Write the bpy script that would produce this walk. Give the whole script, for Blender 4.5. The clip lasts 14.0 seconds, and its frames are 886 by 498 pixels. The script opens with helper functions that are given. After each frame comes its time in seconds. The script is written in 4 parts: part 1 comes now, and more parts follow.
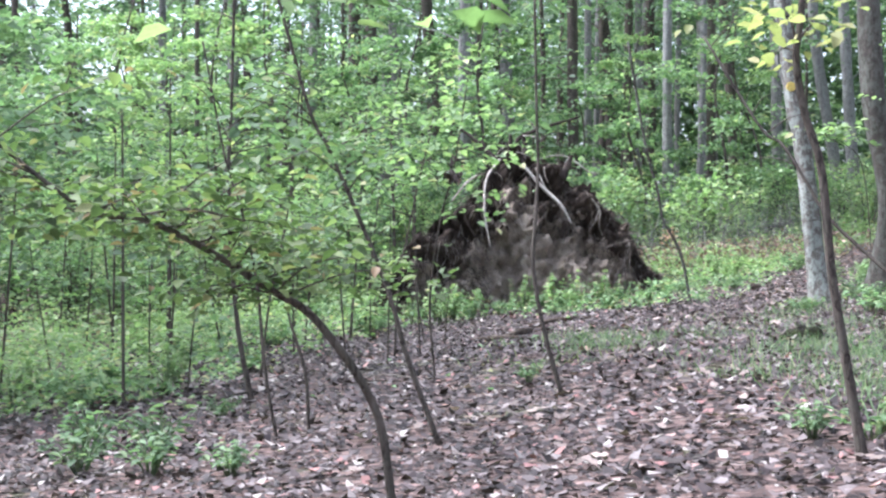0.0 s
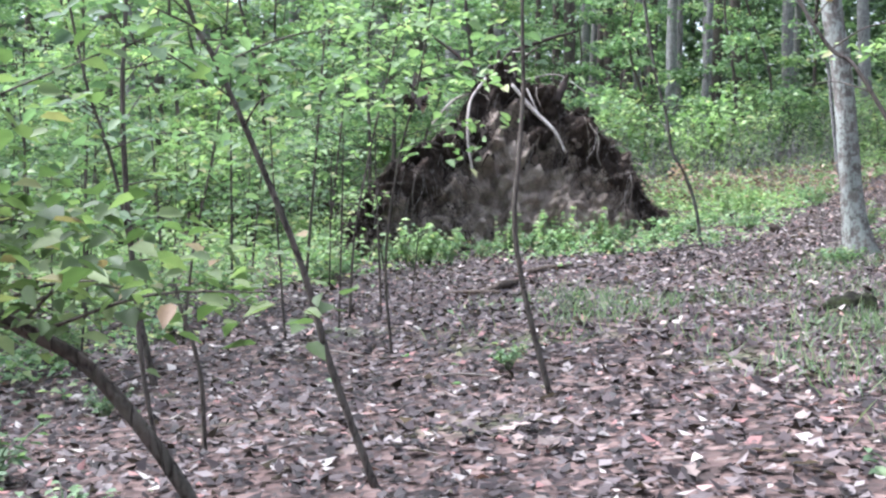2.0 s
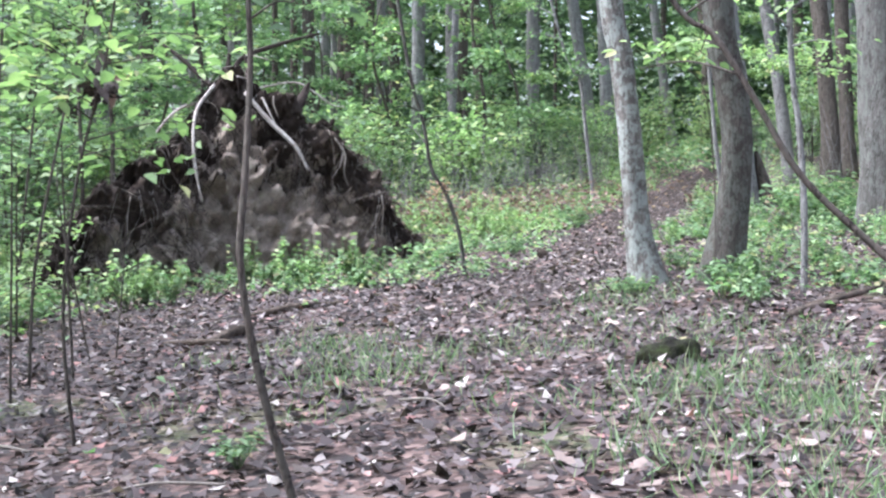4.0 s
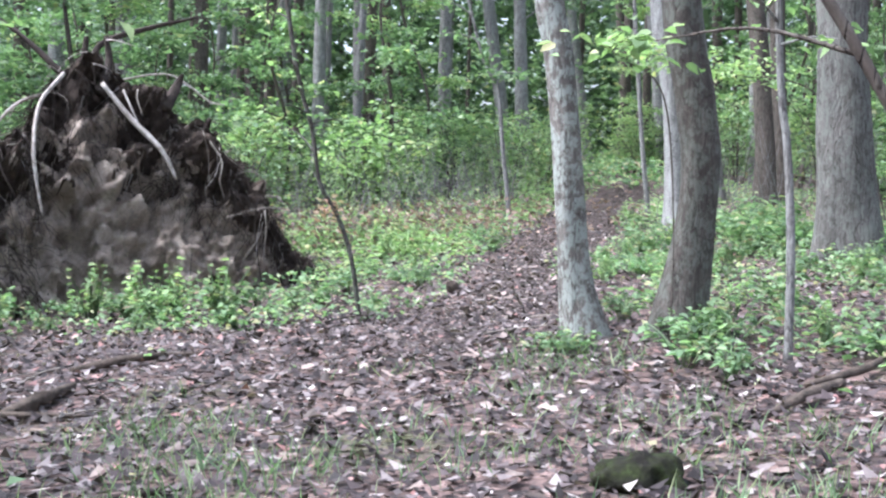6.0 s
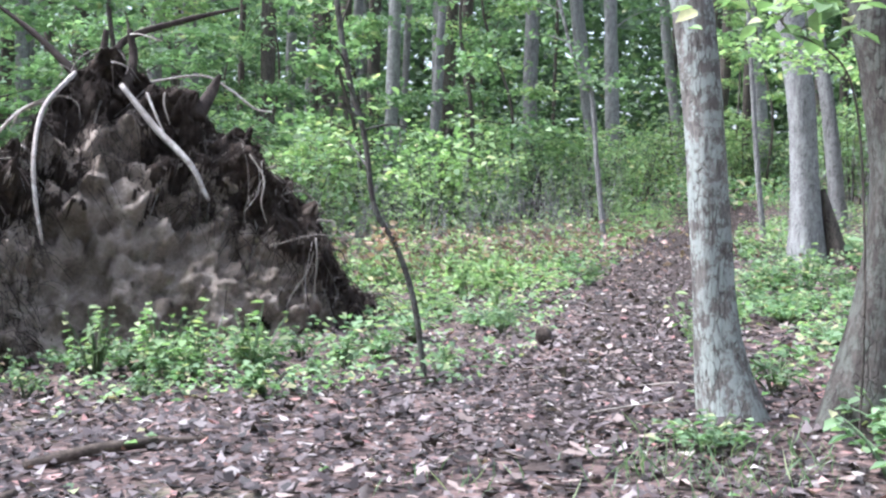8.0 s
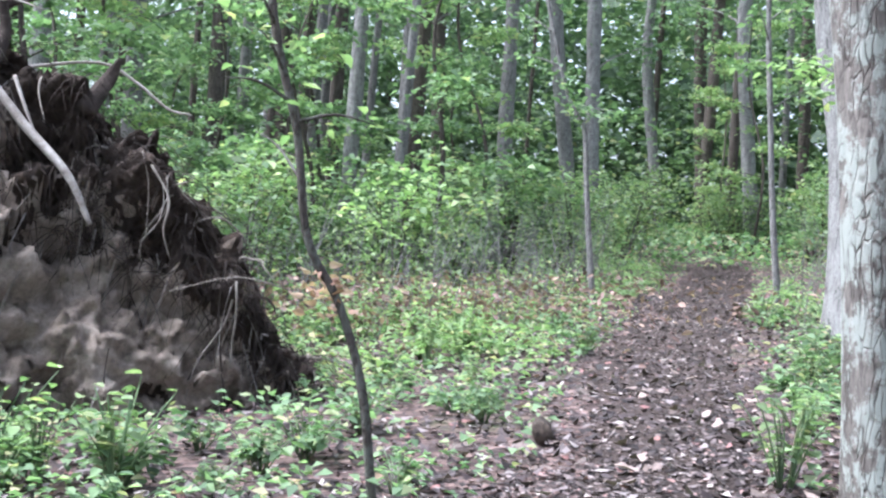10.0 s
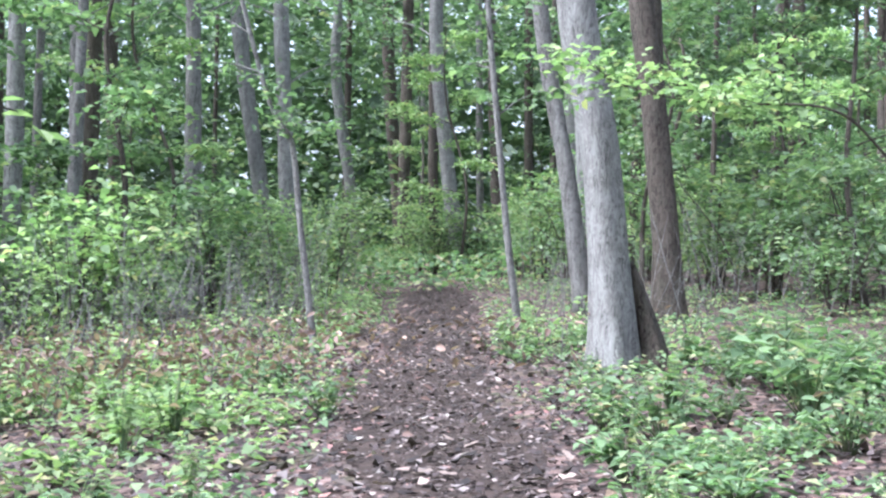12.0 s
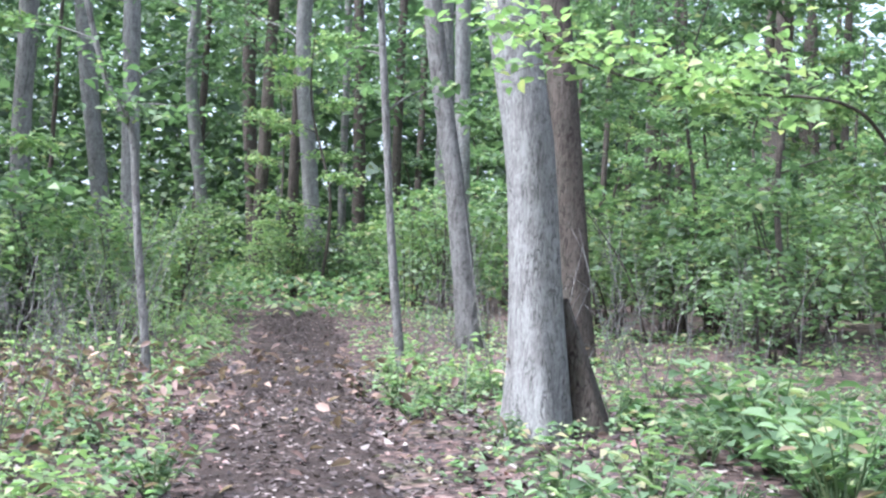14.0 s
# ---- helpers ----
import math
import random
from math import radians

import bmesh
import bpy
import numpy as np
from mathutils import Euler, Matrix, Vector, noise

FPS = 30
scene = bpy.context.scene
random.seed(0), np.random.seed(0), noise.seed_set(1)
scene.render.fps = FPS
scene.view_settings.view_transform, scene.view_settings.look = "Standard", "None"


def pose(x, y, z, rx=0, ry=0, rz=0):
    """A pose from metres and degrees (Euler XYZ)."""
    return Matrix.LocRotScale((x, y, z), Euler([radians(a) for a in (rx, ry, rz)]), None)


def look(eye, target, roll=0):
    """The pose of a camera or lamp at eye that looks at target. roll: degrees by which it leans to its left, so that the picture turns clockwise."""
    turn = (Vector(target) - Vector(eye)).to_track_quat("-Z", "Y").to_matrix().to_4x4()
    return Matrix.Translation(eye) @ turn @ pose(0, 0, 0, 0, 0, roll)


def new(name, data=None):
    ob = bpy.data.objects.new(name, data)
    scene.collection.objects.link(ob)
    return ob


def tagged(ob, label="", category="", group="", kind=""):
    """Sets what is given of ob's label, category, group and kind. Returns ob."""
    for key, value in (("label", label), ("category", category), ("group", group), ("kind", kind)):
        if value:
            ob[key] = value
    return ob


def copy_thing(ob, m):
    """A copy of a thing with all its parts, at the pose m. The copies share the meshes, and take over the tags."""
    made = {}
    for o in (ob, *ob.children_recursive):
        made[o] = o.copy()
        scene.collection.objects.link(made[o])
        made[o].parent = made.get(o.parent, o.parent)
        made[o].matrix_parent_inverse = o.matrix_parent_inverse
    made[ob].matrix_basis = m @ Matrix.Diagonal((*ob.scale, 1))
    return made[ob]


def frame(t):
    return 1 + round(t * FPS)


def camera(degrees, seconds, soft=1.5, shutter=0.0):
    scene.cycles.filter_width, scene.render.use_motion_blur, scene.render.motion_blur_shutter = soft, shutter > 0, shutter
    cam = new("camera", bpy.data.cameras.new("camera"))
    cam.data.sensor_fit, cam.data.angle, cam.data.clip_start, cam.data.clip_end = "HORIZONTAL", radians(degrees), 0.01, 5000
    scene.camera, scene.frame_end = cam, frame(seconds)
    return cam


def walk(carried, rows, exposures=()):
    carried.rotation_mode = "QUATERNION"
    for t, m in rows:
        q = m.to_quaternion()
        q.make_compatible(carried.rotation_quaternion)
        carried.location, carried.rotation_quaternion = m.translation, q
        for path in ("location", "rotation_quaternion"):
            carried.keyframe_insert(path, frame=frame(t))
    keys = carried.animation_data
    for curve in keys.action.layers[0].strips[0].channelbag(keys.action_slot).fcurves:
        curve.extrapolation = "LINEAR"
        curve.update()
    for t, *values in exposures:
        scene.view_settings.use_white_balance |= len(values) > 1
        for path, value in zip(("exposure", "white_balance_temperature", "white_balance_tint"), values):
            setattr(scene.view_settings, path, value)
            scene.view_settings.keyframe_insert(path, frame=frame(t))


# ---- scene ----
cam = camera(38.6, 14.0, soft=2.4)
PATH = [
    (0, (0.023, 0.014, 1.483), (-0.107, 2.01, 1.464), -0.2),
    (0.5, (0.023, 0.692, 1.451), (-0.093, 2.688, 1.396), -1.5),
    (1, (0.121, 1.334, 1.494), (0.037, 3.33, 1.413), -1.9),
    (1.5, (0.191, 1.878, 1.516), (0.053, 3.87, 1.403), 1.1),
    (2, (0.103, 2.392, 1.645), (-0.016, 4.383, 1.497), 0.4),
    (2.5, (0.159, 2.897, 1.618), (0.018, 4.889, 1.512), -1.1),
    (3, (0.15, 3.373, 1.691), (0.019, 5.363, 1.54), 1.5),
    (3.5, (0.196, 4.022, 1.661), (0.248, 6.019, 1.55), -1.6),
    (4, (0.148, 4.662, 1.595), (0.436, 6.638, 1.484), 0.2),
    (4.2, (0.144, 4.933, 1.614), (0.461, 6.905, 1.512), 1.4),
    (6.3, (0.721, 7.333, 1.713), (1.17, 9.28, 1.611), 1.9),
    (6.5, (0.76, 7.511, 1.712), (1.217, 9.455, 1.601), 2.0),
    (7, (0.908, 8.1, 1.762), (1.3, 10.06, 1.693), 2.7),
    (7.5, (1.021, 8.734, 1.741), (1.301, 10.713, 1.685), 3.3),
    (7.7, (1.062, 9.029, 1.752), (1.363, 11.005, 1.673), 1.8),
    (9.8, (1.494, 12.148, 1.7), (1.846, 14.117, 1.705), 4.9),
    (10, (1.525, 12.365, 1.695), (1.889, 14.332, 1.699), 4.5),
    (10.5, (1.595, 12.964, 1.739), (2.126, 14.892, 1.718), 1.8),
    (11, (1.666, 13.507, 1.737), (2.332, 15.393, 1.736), 2.4),
    (11.5, (1.779, 14.159, 1.775), (2.478, 16.032, 1.827), 3.8),
    (12, (1.882, 14.662, 1.802), (2.711, 16.481, 1.869), 0.8),
    (12.5, (2.124, 15.322, 1.84), (3.006, 17.116, 1.891), 1.2),
    (13, (2.271, 15.929, 1.834), (3.213, 17.692, 1.916), 1.6),
    (13.5, (2.509, 16.503, 1.841), (3.575, 18.192, 1.955), 2.2),
    (14, (2.786, 17.131, 1.872), (3.821, 18.839, 1.984), 2.9),
]
walk(cam, [(t, look(eye, target, roll)) for t, eye, target, roll in PATH], exposures=[(0.0, 1.76, 5600, 13), (14.0, 1.78, 5500, 14)])

# ---- light: a bright veiled sky over a closed wood ----
world = bpy.data.worlds.new("sky")
scene.world = world
world.use_nodes = True
wn = world.node_tree
sky = wn.nodes.new("ShaderNodeTexSky")
sky.sky_type, sky.sun_disc = "NISHITA", False
sky.sun_elevation, sky.sun_rotation = radians(56), radians(-79)
sky.dust_density, sky.air_density = 4.0, 1.0
veil = wn.nodes.new("ShaderNodeHueSaturation")
veil.inputs["Saturation"].default_value = 0.4
wn.links.new(sky.outputs[0], veil.inputs["Color"])
wn.links.new(veil.outputs[0], wn.nodes["Background"].inputs[0])
wn.nodes["Background"].inputs[1].default_value = 0.15
lamp = bpy.data.lights.new("sun", "SUN")
lamp.energy, lamp.angle, lamp.color = 2.8, radians(25), (1.0, 0.96, 0.91)
sun = new("sun", lamp)
sun.matrix_world = look((-26, 5, 40), (0, 0, 0))


# ---- materials ----
def nodes_of(name):
    m = bpy.data.materials.new(name)
    m.use_nodes = True
    return m, m.node_tree, m.node_tree.nodes["Principled BSDF"]


def add(nt, kind, **values):
    n = nt.nodes.new(kind)
    for k, v in values.items():
        n.inputs[k.replace("_", " ")].default_value = v
    return n


def ramp(nt, source, stops):
    r = nt.nodes.new("ShaderNodeValToRGB")
    while len(r.color_ramp.elements) < len(stops):
        r.color_ramp.elements.new(0.5)
    for e, (p, c) in zip(r.color_ramp.elements, stops):
        e.position, e.color = p, (*c, 1)
    nt.links.new(source, r.inputs[0])
    return r.outputs[0]


def mixed(nt, factor, a, b, kind="MIX"):
    n = nt.nodes.new("ShaderNodeMix")
    n.data_type, n.blend_type = "RGBA", kind
    for value, slot in ((factor, 0), (a, 6), (b, 7)):
        if isinstance(value, (float, int)):
            n.inputs[slot].default_value = value
        elif isinstance(value, tuple):
            n.inputs[slot].default_value = (*value, 1)
        else:
            nt.links.new(value, n.inputs[slot])
    return n.outputs[2]


def coords(nt, scale=(1, 1, 1)):
    g = nt.nodes.new("ShaderNodeTexCoord")
    m = nt.nodes.new("ShaderNodeMapping")
    m.inputs["Scale"].default_value = scale
    nt.links.new(g.outputs["Object"], m.inputs[0])
    return m.outputs[0]


def noise_tex(nt, scale, detail=4, vec=None, rough=0.6):
    n = add(nt, "ShaderNodeTexNoise", Scale=scale, Detail=detail, Roughness=rough)
    nt.links.new(vec or coords(nt), n.inputs["Vector"])
    return n.outputs["Fac"]


def bump(nt, bsdf, height, strength=0.5, distance=0.02):
    b = add(nt, "ShaderNodeBump", Strength=strength, Distance=distance)
    nt.links.new(height, b.inputs["Height"])
    nt.links.new(b.outputs[0], bsdf.inputs["Normal"])


def leaf_material(name, stops, translucent=0.42, rough=0.58, tint=0.25, sat=0.6):
    """Leaves: each takes its own shade; light shines partly through."""
    m, nt, p = nodes_of(name)
    geo = nt.nodes.new("ShaderNodeNewGeometry")
    info = nt.nodes.new("ShaderNodeObjectInfo")
    col = ramp(nt, geo.outputs["Random Per Island"], stops)
    hue = add(nt, "ShaderNodeHueSaturation", Saturation=sat, Hue=0.488)
    mr = add(nt, "ShaderNodeMapRange", To_Min=1 - tint, To_Max=1 + tint)
    nt.links.new(info.outputs["Random"], mr.inputs[0])
    nt.links.new(mr.outputs[0], hue.inputs["Value"])
    nt.links.new(col, hue.inputs["Color"])
    blotch = mixed(nt, 0.35, hue.outputs[0], ramp(nt, noise_tex(nt, 40, 3), [(0.3, (0.6, 0.6, 0.5)), (0.7, (1.2, 1.2, 1.0))]), "MULTIPLY")
    nt.links.new(blotch, p.inputs["Base Color"])
    p.inputs["Roughness"].default_value = rough
    p.inputs["Specular IOR Level"].default_value = 0.32
    tr = nt.nodes.new("ShaderNodeBsdfTranslucent")
    nt.links.new(mixed(nt, 1.0, blotch, (1.1, 1.35, 0.8), "MULTIPLY"), tr.inputs[0])
    mx = nt.nodes.new("ShaderNodeMixShader")
    mx.inputs[0].default_value = translucent
    nt.links.new(p.outputs[0], mx.inputs[1])
    nt.links.new(tr.outputs[0], mx.inputs[2])
    nt.links.new(mx.outputs[0], nt.nodes["Material Output"].inputs[0])
    return m


LEAF = leaf_material("green_leaf", [(0.0, (0.05, 0.13, 0.045)), (0.35, (0.085, 0.21, 0.07)), (0.75, (0.14, 0.29, 0.10)), (0.95, (0.21, 0.34, 0.12)), (1.0, (0.38, 0.38, 0.13))])
LEAF_PALE = leaf_material("yellow_green_leaf", [(0.0, (0.11, 0.23, 0.07)), (0.5, (0.19, 0.34, 0.10)), (0.9, (0.29, 0.42, 0.14)), (1.0, (0.45, 0.42, 0.15))], sat=0.68)
LEAF_LOW = leaf_material("low_plant_leaf", [(0.0, (0.06, 0.15, 0.055)), (0.4, (0.12, 0.26, 0.10)), (0.75, (0.2, 0.36, 0.14)), (0.88, (0.33, 0.40, 0.16)), (0.95, (0.40, 0.34, 0.16)), (1.0, (0.30, 0.17, 0.11))], sat=0.68)
LEAF_DEEP = leaf_material("deep_green_leaf", [(0.0, (0.04, 0.10, 0.05)), (0.5, (0.075, 0.18, 0.08)), (1.0, (0.14, 0.27, 0.11))])
LEAF_OLIVE = leaf_material("olive_green_leaf", [(0.0, (0.045, 0.085, 0.02)), (0.5, (0.095, 0.165, 0.045)), (0.9, (0.19, 0.27, 0.08)), (1.0, (0.28, 0.17, 0.07))], sat=0.75)
LEAF_YELLOW = leaf_material("yellow_leaf", [(0.0, (0.30, 0.36, 0.06)), (0.6, (0.5, 0.48, 0.08)), (1.0, (0.6, 0.5, 0.1))], 0.5)
LEAF_ORANGE = leaf_material("orange_withered_leaf", [(0.0, (0.3, 0.13, 0.06)), (0.6, (0.5, 0.25, 0.13)), (1.0, (0.6, 0.38, 0.22))], 0.35, sat=0.65)
LEAF_RED = leaf_material("russet_leaf", [(0.0, (0.10, 0.045, 0.035)), (0.6, (0.19, 0.085, 0.06)), (0.9, (0.32, 0.17, 0.11)), (1.0, (0.42, 0.24, 0.15))], 0.3)
DRY = leaf_material("fallen_leaf", [(0.0, (0.018, 0.012, 0.011)), (0.32, (0.036, 0.02, 0.021)), (0.58, (0.075, 0.043, 0.046)), (0.8, (0.138, 0.088, 0.092)), (0.92, (0.26, 0.195, 0.2)), (0.968, (0.5, 0.42, 0.39)), (0.975, (0.36, 0.10, 0.055)), (1.0, (0.24, 0.055, 0.045))], 0.1, 0.6, 0.1)
DRY_TRODDEN = leaf_material("trodden_leaf", [(0.0, (0.022, 0.015, 0.013)), (0.5, (0.075, 0.047, 0.043)), (0.8, (0.16, 0.105, 0.098)), (0.94, (0.38, 0.29, 0.27)), (1.0, (0.3, 0.09, 0.05))], 0.05, 0.7, 0.1)
DRY_SINGLE = leaf_material("single_fallen_leaf", [(0.0, (0.16, 0.1, 0.08)), (0.5, (0.24, 0.16, 0.13)), (1.0, (0.34, 0.24, 0.2))], 0.1, 0.6, 0.75)
GRASS = leaf_material("grass_blade", [(0.0, (0.06, 0.16, 0.045)), (0.7, (0.13, 0.27, 0.085)), (1.0, (0.28, 0.33, 0.13))], 0.35)


def bark_material(name, dark, light, patch, ridge=26, lichen=0.0, slant=0.13):
    """Bark: upright plates parted by dark cracks, fine grain, pale lichen and green algae in patches."""
    m, nt, p = nodes_of(name)
    wob = nt.nodes.new("ShaderNodeVectorMath")
    wob.operation = "MULTIPLY_ADD"
    w = add(nt, "ShaderNodeTexNoise", Scale=5.0, Detail=3.0)
    nt.links.new(coords(nt, (1, 1, 0.5)), w.inputs["Vector"])
    nt.links.new(w.outputs["Color"], wob.inputs[0])
    wob.inputs[1].default_value = (0.14, 0.14, 0.14)
    nt.links.new(coords(nt, (1, 1, slant)), wob.inputs[2])
    cell = add(nt, "ShaderNodeTexVoronoi", Scale=ridge, Randomness=1.0)
    cell.feature = "DISTANCE_TO_EDGE"
    nt.links.new(wob.outputs[0], cell.inputs["Vector"])
    tone = add(nt, "ShaderNodeTexVoronoi", Scale=ridge, Randomness=1.0)
    nt.links.new(wob.outputs[0], tone.inputs["Vector"])
    sep = nt.nodes.new("ShaderNodeSeparateColor")
    nt.links.new(tone.outputs["Color"], sep.inputs[0])
    crack = ramp(nt, cell.outputs["Distance"], [(0.0, (0, 0, 0)), (0.11, (1, 1, 1))])
    breaks = ramp(nt, noise_tex(nt, 16, 4, coords(nt, (1, 1, 0.3)), 0.7), [(0.42, (0, 0, 0)), (0.6, (1, 1, 1))])
    crack = mixed(nt, 1.0, crack, breaks, "SCREEN")
    fine = noise_tex(nt, 70, 5, coords(nt, (1, 1, 0.35)))
    broad = noise_tex(nt, 1.7, 4, coords(nt, (1, 1, 0.4)))
    base = mixed(nt, crack, dark, light)
    base = mixed(nt, 0.6, base, ramp(nt, sep.outputs[0], [(0.0, (0.6, 0.6, 0.6)), (1.0, (1.3, 1.3, 1.3))]), "MULTIPLY")
    base = mixed(nt, 0.7, base, ramp(nt, fine, [(0.3, (0.5, 0.5, 0.5)), (0.7, (1.3, 1.3, 1.3))]), "MULTIPLY")
    base = mixed(nt, 0.6, base, ramp(nt, broad, [(0.35, (0.7, 0.69, 0.67)), (0.65, (1.2, 1.2, 1.2))]), "MULTIPLY")
    spots = ramp(nt, noise_tex(nt, 9, 7, coords(nt, (1, 1, 0.8)), 0.78), [(0.475, (0, 0, 0)), (0.53, (1, 1, 1))])
    amount = mixed(nt, 1.0, mixed(nt, 1.0, spots, crack, "MULTIPLY"), (lichen, lichen, lichen), "MULTIPLY")
    base = mixed(nt, amount, base, patch)
    nt.links.new(base, p.inputs["Base Color"])
    p.inputs["Roughness"].default_value = 0.9
    p.inputs["Specular IOR Level"].default_value = 0.2
    bump(nt, p, mixed(nt, 0.4, crack, fine), 0.7, 0.014)
    return m


BARK = bark_material("grey_bark", (0.085, 0.078, 0.074), (0.2, 0.19, 0.182), (0.33, 0.34, 0.32), 30, 0.3)
BARK_PALE = bark_material("flaking_pale_bark", (0.085, 0.072, 0.064), (0.165, 0.148, 0.133), (0.38, 0.42, 0.38), 38, 0.58, 0.16)
BARK_DARK = bark_material("dark_bark", (0.03, 0.024, 0.021), (0.10, 0.082, 0.07), (0.16, 0.16, 0.13), 34, 0.2)
BARK_GREY = bark_material("pale_furrowed_bark", (0.085, 0.08, 0.076), (0.235, 0.227, 0.22), (0.38, 0.39, 0.37), 56, 0.3, 0.07)
BARK_BROWN = bark_material("brown_grey_bark", (0.05, 0.042, 0.036), (0.088, 0.076, 0.067), (0.175, 0.2, 0.165), 36, 0.35)
BARK_OAK = bark_material("ridged_oak_bark", (0.045, 0.039, 0.035), (0.125, 0.117, 0.107), (0.2, 0.22, 0.19), 26, 0.3, 0.1)


def plain_material(name, stops, scale, rough=0.9, strength=0.6, distance=0.02, second=30):
    m, nt, p = nodes_of(name)
    a, b = noise_tex(nt, scale, 6, None, 0.65), noise_tex(nt, second, 5, None, 0.7)
    col = mixed(nt, 0.6, ramp(nt, a, stops), ramp(nt, b, [(0.3, (0.45, 0.45, 0.45)), (0.7, (1.35, 1.35, 1.35))]), "MULTIPLY")
    nt.links.new(col, p.inputs["Base Color"])
    p.inputs["Roughness"].default_value = rough
    p.inputs["Specular IOR Level"].default_value = 0.2
    bump(nt, p, b, strength, distance)
    return m


SOIL = plain_material("root_plate_soil", [(0.3, (0.19, 0.15, 0.12)), (0.48, (0.35, 0.285, 0.235)), (0.68, (0.46, 0.385, 0.325))], 3.0, 0.95, 1.0, 0.05, 22)
HUMUS = plain_material("dark_humus", [(0.3, (0.028, 0.021, 0.017)), (0.55, (0.068, 0.05, 0.04)), (0.75, (0.14, 0.1, 0.075))], 5.0, 0.95, 1.0, 0.05, 26)
PATH_SOIL = plain_material("trodden_soil", [(0.3, (0.035, 0.026, 0.023)), (0.55, (0.065, 0.048, 0.042)), (0.75, (0.13, 0.095, 0.082))], 4.0, 0.95, 1.0, 0.03, 30)
ROOT_PALE = plain_material("bleached_root_wood", [(0.35, (0.24, 0.20, 0.175)), (0.55, (0.42, 0.375, 0.34)), (0.7, (0.58, 0.54, 0.50))], 9.0, 0.75, 0.6, 0.01, 70)
ROOT_DARK = plain_material("dark_root", [(0.3, (0.025, 0.019, 0.016)), (0.6, (0.065, 0.05, 0.042)), (0.8, (0.16, 0.135, 0.115))], 6.0, 0.9, 0.6, 0.01, 60)
TWIG = plain_material("dead_twig", [(0.3, (0.15, 0.125, 0.105)), (0.6, (0.29, 0.255, 0.22)), (0.8, (0.42, 0.39, 0.35))], 6.0, 0.85, 0.5, 0.01, 60)
ROT = plain_material("rotten_wood", [(0.3, (0.03, 0.024, 0.02)), (0.6, (0.13, 0.10, 0.08)), (0.8, (0.25, 0.21, 0.17))], 8.0, 0.9, 0.9, 0.02, 40)


def ground_material():
    m, nt, p = nodes_of("forest_floor")
    vor = add(nt, "ShaderNodeTexVoronoi", Scale=14.0, Randomness=1.0)
    nt.links.new(coords(nt), vor.inputs["Vector"])
    sep = nt.nodes.new("ShaderNodeSeparateColor")
    nt.links.new(vor.outputs["Color"], sep.inputs[0])
    leafy = ramp(nt, sep.outputs[0], [(0.0, (0.03, 0.02, 0.017)), (0.4, (0.07, 0.043, 0.037)), (0.8, (0.14, 0.09, 0.078)), (1.0, (0.24, 0.165, 0.145))])
    dark = mixed(nt, 0.7, leafy, ramp(nt, noise_tex(nt, 9, 5), [(0.3, (0.4, 0.4, 0.4)), (0.7, (1.3, 1.3, 1.3))]), "MULTIPLY")
    mossy = ramp(nt, noise_tex(nt, 0.55, 5, None, 0.7), [(0.56, (0, 0, 0)), (0.68, (0.6, 0.6, 0.6))])
    col = mixed(nt, mossy, dark, (0.09, 0.12, 0.045))
    nt.links.new(col, p.inputs["Base Color"])
    p.inputs["Roughness"].default_value = 0.95
    bump(nt, p, vor.outputs["Distance"], 0.8, 0.03)
    return m


FLOOR = ground_material()


# ---- mesh helpers ----
def mesh_of(name, verts, faces, material, smooth=True):
    me = bpy.data.meshes.new(name)
    me.from_pydata([tuple(v) for v in np.asarray(verts, float).tolist()], [], faces if isinstance(faces, list) else faces.tolist())
    if smooth:
        me.polygons.foreach_set("use_smooth", [True] * len(me.polygons))
    me.materials.append(material)
    me.update()
    return me


def part(name, mesh, parent, label=""):
    ob = new(name, mesh)
    ob.parent = parent
    return tagged(ob, label) if label else ob


def thing(name, x, y, z, label, category, group="", kind=""):
    ob = new(name)
    ob.location = (x, y, z)
    return tagged(ob, label, category, group, kind)


def smoothed(points, n):
    """n points along a smooth line through the given ones."""
    p = [Vector(q) for q in points]
    p = [p[0] * 2 - p[1]] + p + [p[-1] * 2 - p[-2]]
    out, spans = [], len(p) - 3
    for i in range(n):
        u = i / (n - 1) * spans
        k = min(int(u), spans - 1)
        f = u - k
        a, b, c, d = p[k:k + 4]
        out.append(0.5 * (2 * b + (c - a) * f + (2 * a - 5 * b + 4 * c - d) * f * f + (3 * b - a - 3 * c + d) * f ** 3))
    return out


